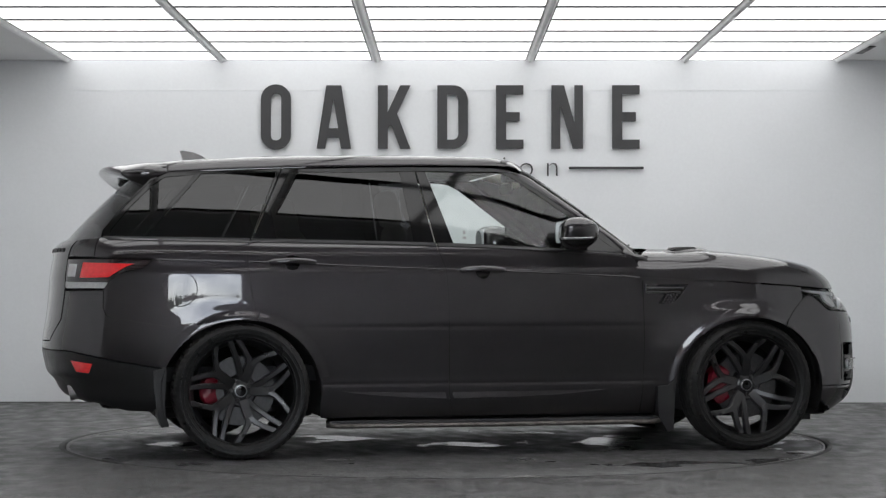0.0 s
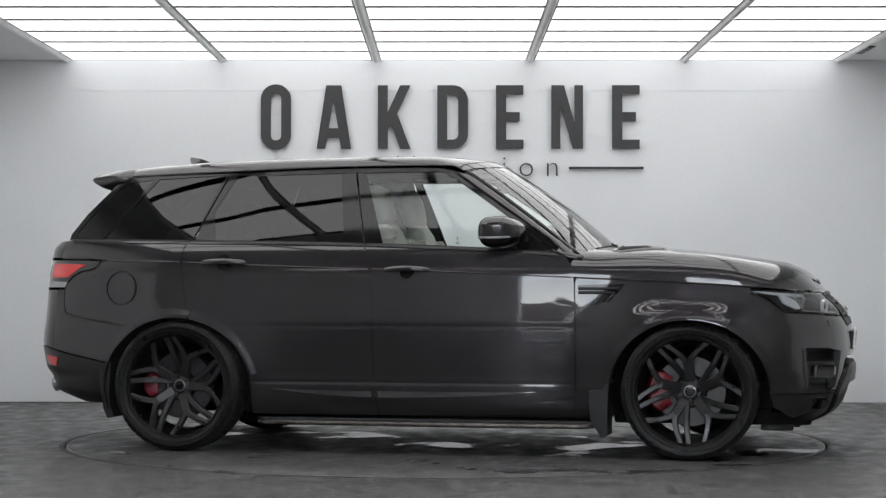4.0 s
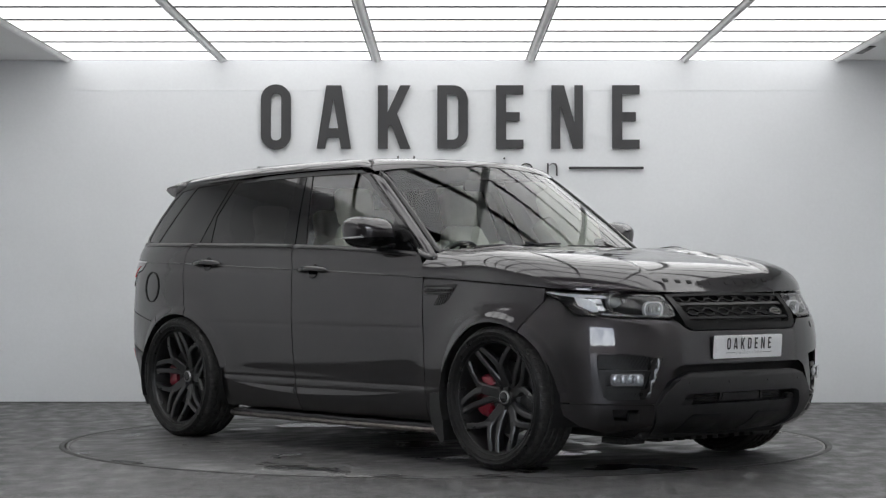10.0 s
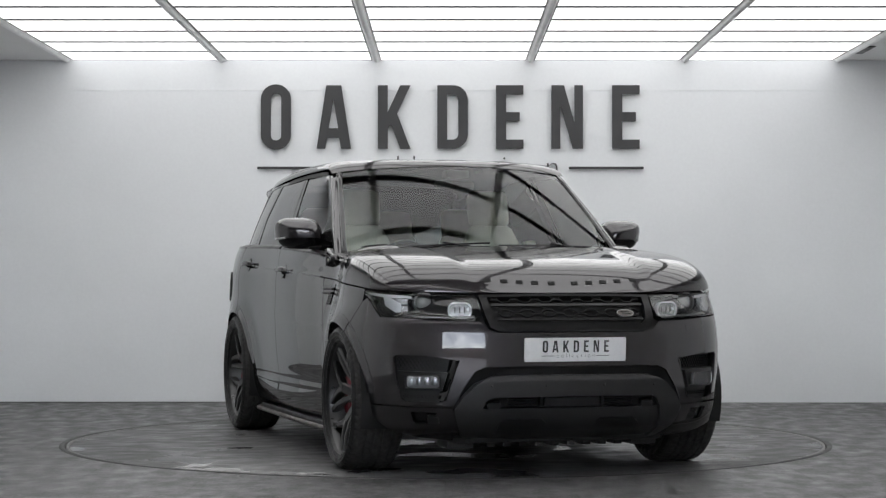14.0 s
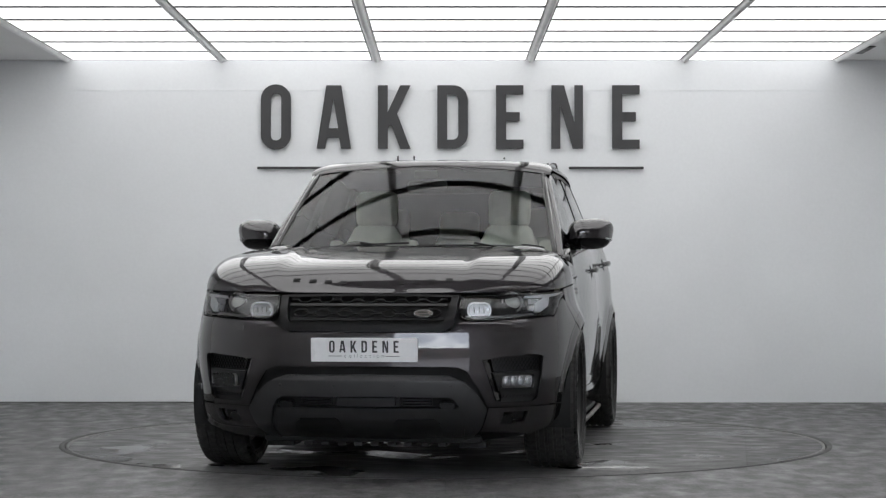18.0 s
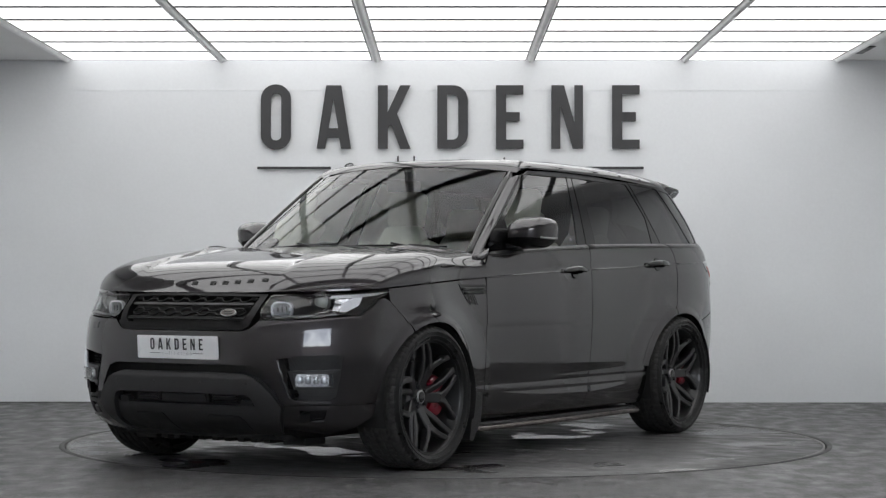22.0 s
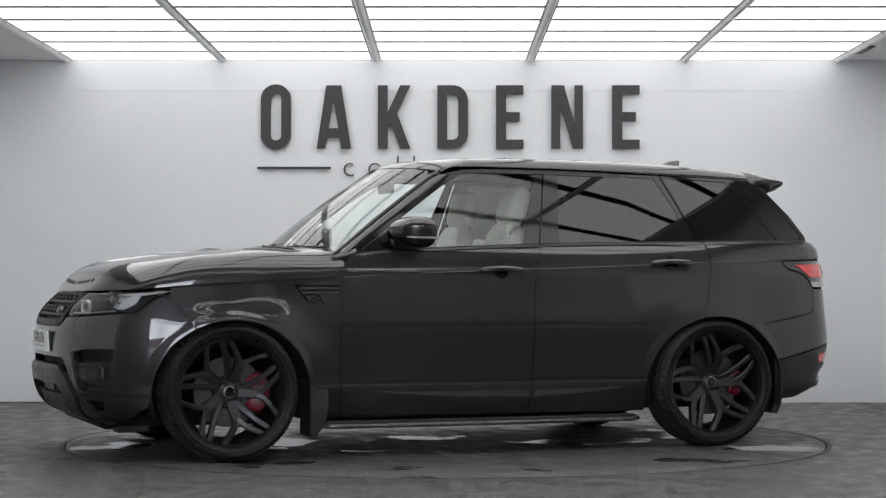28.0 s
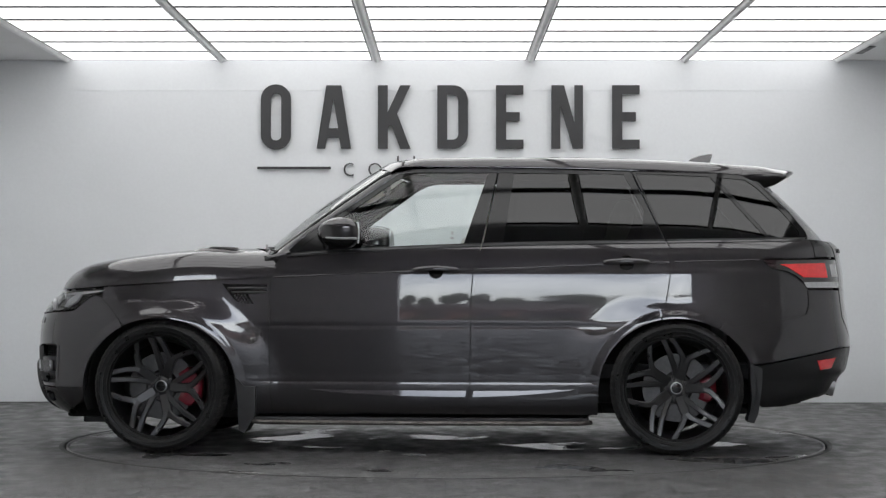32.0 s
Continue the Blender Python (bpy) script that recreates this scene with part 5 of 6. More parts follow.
for i, sg in enumerate((1, -1)):
    for door, x, z in ((front_door[i], -0.112, 1.031), (rear_door[i], -1.182, 1.075)):
        m = on_body(sg * s_x(x), z + 0.002, 0.001)
        # flat black disc painted for the shade in the handle's hollow
        part("handle_cup", pill(0.08, 0.088, 0.003, 0.039), GLOSS_BLACK, door, "", m @ Matrix.Translation((0, 0, -0.006)))
        verts, faces, rows_ = [], [], np.linspace(-1, 1, 25)
        for q in rows_:
            e = (1 - abs(q) ** 6) ** 0.5
            for k in range(14):
                c = 2 * math.pi * k / 14
                verts.append(Vector((0.134 * q, -0.012 - 0.026 * (1 - q * q) - 0.011 * math.sin(c) * (0.35 + 0.65 * e), 0.0165 * (0.3 + 0.7 * e) * math.cos(c) - 0.004 * abs(q))))
        for q in range(24):
            for k in range(14):
                faces.append((q * 14 + k, q * 14 + (k + 1) % 14, (q + 1) * 14 + (k + 1) % 14, (q + 1) * 14 + k))
        faces += [tuple(range(13, -1, -1)), tuple(24 * 14 + k for k in range(14))]
        bm = joined("door_handle", [(verts, faces)], 60)
        part("door_handle", bm, PAINT, door, "body-coloured pull handle", m)
    # crease rule along the flank
    for door, xa, xb in ((front_door[i], 0.815, -0.31), (rear_door[i], -0.34, -1.42), (rear_quarter[i], -1.45, -1.93)):
        cz = curve([-1.95, -1.4, -0.7, 0.1, 0.83], [1.09, 1.077, 1.05, 1.024, 0.992])
        pts = np.linspace(xa, xb, 14)
        strip("flank_crease", [S(sg * s_x(x), float(cz(x)) + 0.004, 0.0008) for x in pts], [S(sg * s_x(x), float(cz(x)) - 0.004, 0.0008) for x in pts], PAINT, door, 0.003)
    # sculpted lower door moulding
    leaf_lift = lambda a, b, sg=sg: S(a * sg, b, 0.001 + 0.3 * max(0.0, 0.362 - b))
    part("door_moulding", skin("door_moulding", X([(-0.283, 0.354), (0.2, 0.354), (0.45, 0.356), (0.64, 0.36), (0.5, 0.346), (0.35, 0.334), (0.1, 0.324), (-0.278, 0.318)]), leaf_lift, thick=0.008, step=0.018), PAINT, front_door[i])
    part("door_moulding", skin("door_moulding", X([(-0.92, 0.365), (-0.6, 0.355), (-0.325, 0.353), (-0.318, 0.318), (-0.55, 0.327), (-0.75, 0.343)]), leaf_lift, thick=0.008, step=0.018), PAINT, rear_door[i])
    # side vent in the wing
    vent_out = X([(0.85, 0.95), (1.105, 0.956), (1.085, 0.925), (1.035, 0.865), (1.0, 0.846), (0.925, 0.842), (0.962, 0.898), (0.85, 0.903)])
    v = part("wing_vent", skin("wing_vent", [(u, h) for u, h in vent_out], lambda a, b, sg=sg: S(a * sg, b, 0.003), thick=0.006), GLOSS_BLACK, front_wing[i], "gloss black side vent with slats")
    for h, xa, xb in ((0.931, 0.853, 1.075), (0.909, 0.853, 1.055)):
        strip("slat", [S(sg * s_x(x), h + 0.007, 0.006) for x in np.linspace(xa, xb, 8)], [S(sg * s_x(x), h - 0.007, 0.01) for x in np.linspace(xa, xb, 8)], SATIN_BLACK, v, 0.004)
    bm = bmesh.new()
    for a in range(9):
        for b in range(4):
            x, z = 0.93 + a * 0.0185 + (b % 2) * 0.009, 0.85 + b * 0.0135
            if 0.94 + (z - 0.842) * 0.65 < x < 1.0 + (z - 0.842) * 0.95:
                bmesh.ops.create_circle(bm, segments=6, radius=0.0065, cap_ends=True, matrix=on_body(sg * s_x(x), z, 0.0062) @ Matrix.Rotation(radians(90), 4, "X"))
    part("vent_mesh", bm, PLASTIC, v)
    # running board
    bm = bmesh.new()
    box(bm, (-0.97, 0.79, 0.172), (0.93, 0.935, 0.2), 0.008)
    for q in bm.verts:
        q.co.y = sg * (q.co.y - 0.03 * smooth(0.8, 0.93, abs(q.co.x + 0.02)))
    bmesh.ops.recalc_face_normals(bm, faces=bm.faces)
    board = part("running_board", bm, PLASTIC, car, "black side step with a metal edge")
    part("metal_edge", tube([(-0.985, sg * 0.9, 0.176), (-0.93, sg * 0.932, 0.172), (0.0, sg * 0.937, 0.17), (0.88, sg * 0.932, 0.172), (0.95, sg * 0.9, 0.178)], 0.0135, 10), WORN_EDGE, board, "worn steel edge tube")
    # mud flaps
    for fx, prof in ((0, [(1.03, 0.43), (1.02, 0.37), (1.014, 0.25), (1.012, 0.125), (0.98, 0.11), (0.945, 0.165), (0.92, 0.209), (0.914, 0.3), (0.914, 0.372), (0.98, 0.376)]),
                     (1, [(-1.866, 0.53), (-1.895, 0.5), (-1.936, 0.483), (-1.935, 0.4), (-1.923, 0.307), (-1.912, 0.23), (-1.891, 0.179), (-1.852, 0.186), (-1.872, 0.26), (-1.878, 0.323), (-1.87, 0.42)])):
        bm = prism(prof, 0.2)
        for q in bm.verts:
            q.co.y = sg * (0.945 + (q.co.y + 0.0) * 1.0 - 0.02 * smooth(0.3, 0.1, q.co.z))
        bmesh.ops.recalc_face_normals(bm, faces=bm.faces)
        part("mud_flap", bm, PLASTIC, car, "black moulded mud flap")
    # exhaust tip
    part("exhaust_tip", sharp(ring_mesh([(0.04, -0.16), (0.044, 0.0), (0.041, 0.004), (0.037, 0.0), (0.036, -0.16)], 32), 40), STEEL, car, "oval dull steel exhaust tip", pose(-2.37, sg * 0.56, 0.352, 0, 0, 90) @ pose(0, 0, 0, -14, 0, 0))

# fuel flap on the right flank
m = on_body(-s_x(-1.8), 0.93, 0.0)
part("fuel_flap_gap", sharp(ring_mesh([(0.0925, 0.004), (0.0925, -0.0035), (0.0972, -0.0035), (0.0972, 0.004)], 64)), GRILLE_BLACK, rear_quarter[1], "", m)


def mirror_shell(sg, lo, hi, grow=0.0):
    """Rounded mirror housing between two heights (as shares of its height)."""
    us, vs = np.linspace(0, 2 * math.pi, 41), np.linspace(lo, hi, 13)
    sgn = lambda q, e: math.copysign(abs(q) ** e, q)

    def f(u, v):
        a = math.pi / 2 * v
        cx, sz = sgn(math.cos(a), 0.6), sgn(math.sin(a), 0.72)
        x, y, z = sgn(math.cos(u), 0.55) * cx, sgn(math.sin(u), 0.55) * cx, sz
        x = x * (0.114 + grow)
        back = 1 - 0.25 * smooth(-0.2, -1.0, x / 0.105)
        taper = 1 - 0.28 * max(x / 0.105, 0) ** 1.5
        return Vector((0.438 + x - 0.02 * y * sg * sg, sg * (0.97 + y * (0.128 + grow) * taper + 0.015 * z), 1.24 + z * (0.088 + grow) * taper))
    return grid_mesh("mirror", f, us, vs, sg < 0)


for i, sg in enumerate((1, -1)):
    body = part("door_mirror", mirror_shell(sg, -1, -0.16), GLOSS_BLACK, front_door[i], "rounded door mirror, gloss black below and painted above")
    part("mirror_cap", mirror_shell(sg, -0.18, 1, 0.002), PAINT, body)
    us_ = np.linspace(radians(62), radians(160), 10)
    A, B = [], []
    for u in us_:
        for lst, v in ((A, -0.11), (B, -0.19)):
            sgn = lambda q, e: math.copysign(abs(q) ** e, q)
            a = math.pi / 2 * v
            cx, sz = abs(math.cos(a)) ** 0.6, -abs(math.sin(a)) ** 0.72
            x, y = sgn(math.cos(u), 0.55) * cx * 0.1205, sgn(math.sin(u), 0.55) * cx
            taper = 1 - 0.28 * max(x / 0.105, 0) ** 1.5
            lst.append(Vector((0.438 + x - 0.02 * y, sg * (0.97 + y * 0.1345 * taper + 0.015 * sz), 1.24 + sz * 0.09 * taper)))
    strip("indicator_strip", A, B, TAIL_CLEAR, body, 0.003, "clear indicator strip")
    bm = bmesh.new()
    box(bm, (0.37, 0.80, 1.15), (0.5, 0.93, 1.185), 0.012)
    for q in bm.verts:
        q.co.y *= sg
        q.co.x += 0.05 * (0.93 - abs(q.co.y)) / 0.13
    bmesh.ops.recalc_face_normals(bm, faces=bm.faces)
    part("mirror_arm", bm, GLOSS_BLACK, body)
    part("mirror_glass", prism(rounded(0.185, 0.12, 0.035), 0.004), CHROME, body, "mirror glass", pose(0.333, sg * 0.966, 1.245, 0, 0, -90))

# ---- headlamps ----
HEAD = [(s_x(1.74), 0.926), (s_x(1.84), 0.893), (s_x(1.89), 0.872), (s_x(1.945), 0.829), (s_x(1.985), 0.8), (s_y(0.80), 0.793), (s_y(0.62), 0.782), (s_y(0.5), 0.778), (s_y(0.468), 0.8), (s_y(0.462), 0.84), (s_y(0.475), 0.875), (s_y(0.49), 0.9)]
s_top = [s_y(0.5), s_y(0.6), s_y(0.7), s_y(0.8), s_x(1.99), s_x(1.9), s_x(1.82)]
HEAD += [(s, shut_z(s) - 0.006) for s in s_top]
for i, sg in enumerate((1, -1)):
    h = part("headlamp", skin("headlamp", HEAD, lambda a, b, sg=sg: S(a * sg, b, -0.15), thick=0, step=0.03), LAMP_INSIDE, car, "clear-covered headlamp with projector and ringed light")
    part("lamp_cover", skin("lamp_cover", HEAD, lambda a, b, sg=sg: S(a * sg, b, 0.0), thick=0, gap=0.004, step=0.03), LAMP_GLASS, h, "clear lamp cover").visible_shadow = False
    inner = shrink(HEAD, 0.011)
    part("lamp_bezel", skin("lamp_bezel", HEAD, lambda a, b, sg=sg: S(a * sg, b, -0.004), holes=[inner], thick=0.03, gap=0.003, step=0.03), GLOSS_BLACK, h)
    m = pose(2.035, sg * 0.692, 0.866, 0, 0, 90 + sg * 8)
    part("projector_ring", ring_mesh([(0.044, -0.026), (0.046, -0.033), (0.0505, -0.033), (0.053, -0.026), (0.056, 0.02), (0.044, 0.02)], 40), STEEL, h, "bright projector ring", m)
    part("projector_lens", lathe([(0.0, -0.036), (0.02, -0.033), (0.034, -0.024), (0.0435, -0.006), (0.0435, 0.01)], 40), LENS, h, "glass projector lens", m)
    part("projector_hood", prism(rounded(0.15, 0.108, 0.05, 8), 0.012, [rounded(0.112, 0.104, 0.05, 8)]), LAMP_INSIDE, h, "", m)
    m = pose(2.162, sg * 0.544, 0.83, 0, 0, 90 + sg * 10)
    part("ring_light", prism(rounded(0.12, 0.082, 0.036, 8), 0.018, [rounded(0.104, 0.066, 0.029, 8)]), LAMP_WHITE, h, "pale ring of the inner lamp", m)
    bowl_ = part("inner_bowl", prism(rounded(0.105, 0.067, 0.029, 8), 0.006), REFLECTOR, h, "bright inner lamp bowl", m)
    for q in (-0.024, 0.0, 0.024):
        part("bowl_rib", box_mesh((q - 0.002, -0.012, -0.012), (q + 0.002, -0.004, 0.016), 0.0005), LAMP_INSIDE, bowl_)
    # bright side reflector: a blade along the top and two stepped cells under it
    blade = [(s_x(1.79), 0.9185), (s_x(1.9), 0.914), (s_x(1.99), 0.909), (s_y(0.83), 0.902), (s_y(0.815), 0.888), (s_x(1.99), 0.892), (s_x(1.92), 0.898), (s_x(1.86), 0.905)]
    # blades are plain white: their bright reflection is put into the colour
    part("side_reflector", skin("side_reflector", blade, lambda a, b, sg=sg: S(a * sg, b, -0.012), thick=0.012, step=0.03), LAMP_WHITE, h, "white side reflector blade, its reflection put into the colour")
    down = [(s_x(1.96), 0.9), (s_x(1.985), 0.903), (s_y(0.862), 0.862), (s_y(0.852), 0.822), (s_y(0.875), 0.82), (s_x(1.99), 0.852)]
    part("side_reflector", skin("side_reflector", down, lambda a, b, sg=sg: S(a * sg, b, -0.014), thick=0.012, step=0.03), LAMP_WHITE, h, "white side reflector blade, its reflection put into the colour")
    for ya, yb, za, zb in ((0.835, 0.893, 0.858, 0.886), (0.825, 0.886, 0.826, 0.852)):
        cell_ = [(s_y(ya + 0.008), zb), (s_y(yb), zb), (s_y(yb - 0.008), za), (s_y(ya), za)]
        part("reflector_cell", skin("reflector_cell", cell_, lambda a, b, sg=sg: S(a * sg, b, -0.02), thick=0.012, step=0.03), REFLECTOR, h, "stepped bright reflector cell")
    strip("lamp_sill", [S(sg * q, 0.796 + 0.012 * smooth(s_y(0.62), s_y(0.86), q), -0.012) for q in np.linspace(s_y(0.5), s_y(0.84), 14)], [S(sg * q, 0.803 + 0.012 * smooth(s_y(0.62), s_y(0.86), q), -0.03) for q in np.linspace(s_y(0.5), s_y(0.84), 14)], STEEL, h, 0.002)
    part("washer_cover", pill(0.066, 0.032, 0.0025, 0.006, 0.001), PAINT, front_bumper[i], "", on_body(sg * s_y(0.665), 0.742, 0.0005))

# ---- grille ----
GR_OUT = [(0.0, 0.912), (s_y(0.25), 0.911), (s_y(0.475), 0.906), (s_y(0.462), 0.868), (s_y(0.445), 0.80), (s_y(0.425), 0.75), (s_y(0.385), 0.728), (0.0, 0.727)]
GR_IN = [(0.002, 0.9), (s_y(0.25), 0.899), (s_y(0.43), 0.895), (s_y(0.415), 0.84), (s_y(0.395), 0.785), (s_y(0.37), 0.764), (0.002, 0.762)]


grille = part("grille", skin("grille", symmetric([(u if u > 0.003 else 0.0, v) for u, v in GR_OUT]), lambda a, b: S(a, b, 0.004), holes=[symmetric([(u if u > 0.003 else 0.0, v) for u, v in GR_IN])], thick=0.05, step=0.03), GRILLE_BLACK, car, "satin black grille with honeycomb mesh")
part("grille_back", skin("grille_back", symmetric([(u if u > 0.003 else 0.0, v) for u, v in GR_OUT]), lambda a, b: S(a, b, -0.05), thick=0, step=0.05), UNDER, grille)
for z in (0.858, 0.788):
    half = 0.42 - (0.9 - z) * 0.3
    ss = np.linspace(-s_y(half), s_y(half), 40)
    bm = bmesh.new()
    verts, faces = [], []
    for s in ss:
        verts += [S(s, z + 0.007, -0.012), S(s, z + 0.005, -0.002), S(s, z - 0.005, 0.0), S(s, z - 0.008, -0.012)]
    for k in range(len(ss) - 1):
        for j in range(4):
            q = (j + 1) % 4
            faces.append((k * 4 + j, k * 4 + q, (k + 1) * 4 + q, (k + 1) * 4 + j))
    part("grille_slat", joined("grille_slat", [(verts, faces)]), GRILLE_BLACK, grille)
for z0, half in ((0.8835, 0.418), (0.8165, 0.398)):
    for up in (1, -1):
        pts = []
        cell = 0.112
        k = int(half / cell * 2)
        for j in range(-k, k + 1):
            y0 = j * cell / 2
            top_ = (j % 2 == 0)
            for dy in (-0.018, 0.018):
                y = y0 + dy
                if abs(y) < half:
                    pts.append(S(math.copysign(s_y(abs(y)), y), z0 + up * (0.0165 if top_ else 0.0035), -0.012))
        part("grille_mesh", tube(pts, 0.0058, 6), GRILLE_BLACK, grille)
badge = part("badge", prism([(0.046 * math.cos(a), 0.022 * math.sin(a)) for a in np.linspace(0, 2 * math.pi, 33)[:-1]], 0.008), STEEL, grille, "oval silver-edged badge", on_body(s_y(0.287), 0.812, 0.003))
part("badge_face", prism([(0.042 * math.cos(a), 0.0185 * math.sin(a)) for a in np.linspace(0, 2 * math.pi, 33)[:-1]], 0.0095), WORN_EDGE, badge)
part("badge_bar", box_mesh((-0.026, -0.0105, 0.003), (0.02, -0.009, 0.0085)), EMBLEM, badge)
part("badge_bar", box_mesh((-0.02, -0.0105, -0.0095), (0.028, -0.009, -0.004)), EMBLEM, badge)

# raised marks on the bonnet lip and tailgate: plain blocks
for px in (603, 633, 661, 689, 720, 763, 791, 818, 846, 877):
    y = (px - 739) * 0.00282
    x = 2.126 - 0.13 * y * y
    p = bonnet_point(y / edge_w(x), x)
    q = bonnet_point(y / edge_w(x - 0.01), x - 0.01)
    up = (q - p).normalized()
    yv = up.cross(Vector((0, 1, 0))).normalized()
    m = Matrix((Vector((0, 1, 0)), yv, up)).transposed().to_4x4()
    m.translation = p
    part("bonnet_mark", pill(0.036, 0.023, 0.0025, 0.003, 0.0008), GRILLE_BLACK, bonnet, "", m)
for k in range(5):
    for sg in (1, -1):
        part("tail_mark", pill(0.03, 0.024, 0.006, 0.004, 0.0015), SATIN_BLACK, car, "", on_body(sg * s_r(0.2 + 0.075 * k), 1.145, 0.001))

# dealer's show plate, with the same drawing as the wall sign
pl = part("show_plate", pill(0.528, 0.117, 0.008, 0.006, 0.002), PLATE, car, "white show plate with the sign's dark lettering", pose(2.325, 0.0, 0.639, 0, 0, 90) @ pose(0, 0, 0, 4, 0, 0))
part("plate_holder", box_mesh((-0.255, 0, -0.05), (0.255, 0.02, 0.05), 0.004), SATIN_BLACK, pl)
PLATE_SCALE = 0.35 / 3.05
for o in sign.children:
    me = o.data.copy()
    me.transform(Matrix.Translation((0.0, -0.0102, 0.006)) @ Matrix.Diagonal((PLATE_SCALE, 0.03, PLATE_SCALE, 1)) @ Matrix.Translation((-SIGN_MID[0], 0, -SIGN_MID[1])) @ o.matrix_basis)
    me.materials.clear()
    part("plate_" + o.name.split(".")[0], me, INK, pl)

# ---- fog lamps ----
for i, sg in enumerate((1, -1)):
    m = on_body(sg * s_y(0.739), 0.484, -0.014)
    fog = part("fog_lamp", prism(rounded(0.166, 0.06, 0.016, 5), 0.012), STEEL, front_bumper[i], "clear rectangular fog lamp", m)
    for k, w in ((-0.06, 0.042), (-0.02, 0.038), (0.02, 0.038), (0.06, 0.042)):
        bm = bmesh.new()
        bmesh.ops.create_uvsphere(bm, u_segments=16, v_segments=10, radius=1.0, matrix=Matrix.LocRotScale((k, -0.006, 0.001), None, (w / 2, 0.014, 0.027)))
        for q in bm.verts:
            q.co.z = max(q.co.z, -0.019 + 0.25 * abs(q.co.x - k))
        for q in bm.faces:
            q.smooth = True
        part("lamp_facet", bm, REFLECTOR, fog)
    part("fog_cover", prism(rounded(0.172, 0.066, 0.018, 5), 0.002), LAMP_GLASS, fog, "clear lamp cover", pose(0, -0.022, 0)).visible_shadow = False
    shelf = [(s_y(0.628), 0.528), (s_y(0.85), 0.534), (s_y(0.845), 0.44), (s_y(0.656), 0.437)]
    lamp_hole = [(s_y(0.655), 0.514), (s_y(0.822), 0.514), (s_y(0.822), 0.45), (s_y(0.664), 0.45)]
    part("fog_shelf", skin("fog_shelf", shelf, lambda a, b, sg=sg: S(a * sg, b, -0.012), holes=[lamp_hole], thick=0.03, step=0.03), SATIN_BLACK, front_bumper[i], "satin black fog lamp bezel")
    bm = bmesh.new()
    for a in range(14):
        for b in range(4):
            y, z = 0.615 + a * 0.0172 + (b % 2) * 0.0086, 0.547 + b * 0.0145
            bmesh.ops.create_cone(bm, segments=6, radius1=0.009, radius2=0.009, depth=0.004, cap_ends=False, matrix=on_body(sg * s_y(y), z, -0.022) @ Matrix.Rotation(radians(90), 4, "X"))
    for a in range(11):
        y = 0.655 + a * 0.0172
        bmesh.ops.create_cone(bm, segments=6, radius1=0.009, radius2=0.009, depth=0.004, cap_ends=False, matrix=on_body(sg * s_y(y), 0.41, -0.022) @ Matrix.Rotation(radians(90), 4, "X"))
    tagged(part("fog_mesh", bm, GLOSS_BLACK, front_bumper[i], "black honeycomb mesh"), kind="stuff")
    blade = [(s_y(0.572), 0.589), (s_y(0.622), 0.592), (s_y(0.63), 0.548), (s_y(0.676), 0.41), (s_y(0.67), 0.383), (s_y(0.636), 0.39)]
    part("fog_blade", skin("fog_blade", blade, lambda a, b, sg=sg: S(a * sg, b, 0.003 - 0.75 * min(max(a - np.interp(b, (0.39, 0.589), (s_y(0.638), s_y(0.574))), 0.0), 0.055)), thick=0.01, step=0.02), GLOSS_BLACK, front_bumper[i], "gloss black edge blade")
    rim = [(s_y(0.857), 0.604), (s_y(0.868), 0.6), (s_y(0.864), 0.5), (s_y(0.848), 0.395), (s_y(0.834), 0.398), (s_y(0.85), 0.5)]
    part("fog_rim", skin("fog_rim", rim, lambda a, b, sg=sg: S(a * sg, b, 0.003), thick=0.008, step=0.02), PAINT, front_bumper[i])
    # tow cover and lower panel relief
    part("tow_block", pill(0.06, 0.045, 0.02, 0.008), SATIN_BLACK, corner_valance[i], "", on_body(sg * s_y(0.70), 0.302, -0.02))
    scoop = [(s_y(0.125), 0.225), (s_y(0.135), 0.28), (s_y(0.155), 0.298), (s_y(0.34), 0.296), (s_y(0.372), 0.272), (s_y(0.385), 0.2), (s_y(0.125), 0.2)]
    part("skid_recess", skin("skid_recess", scoop, lambda a, b, sg=sg: S(a * sg, b, -0.008), thick=0.01, step=0.03), SATIN_BLACK, lower)
    slat_end = [(s_y(0.15), 0.405), (s_y(0.155), 0.362), (s_y(0.17), 0.362), (s_y(0.166), 0.405)]
    part("intake_rib", skin("intake_rib", slat_end, lambda a, b, sg=sg: S(a * sg, b, -0.028), thick=0.02, step=0.02), SATIN_BLACK, lower)
    for z in (0.367, 0.38, 0.393):
        part("intake_fin", skin("intake_fin", [(s_y(0.18), z + 0.003), (s_y(0.33), z + 0.003), (s_y(0.33), z - 0.003), (s_y(0.18), z - 0.003)], lambda a, b, sg=sg: S(a * sg, b, -0.035), thick=0.02, step=0.03), SATIN_BLACK, lower)
    part("intake_knob", pill(0.07, 0.03, 0.03, 0.012), SATIN_BLACK, lower, "", on_body(sg * s_y(0.405), 0.372, -0.04))
part("cooler_block", skin("cooler_block", symmetric([(0.0, 0.402), (s_y(0.143), 0.401), (s_y(0.147), 0.36), (0.0, 0.358)]), lambda a, b: S(a, b, -0.03), thick=0.03, step=0.03), GREY_PLASTIC, lower, "dark grey cooler behind the air slot")
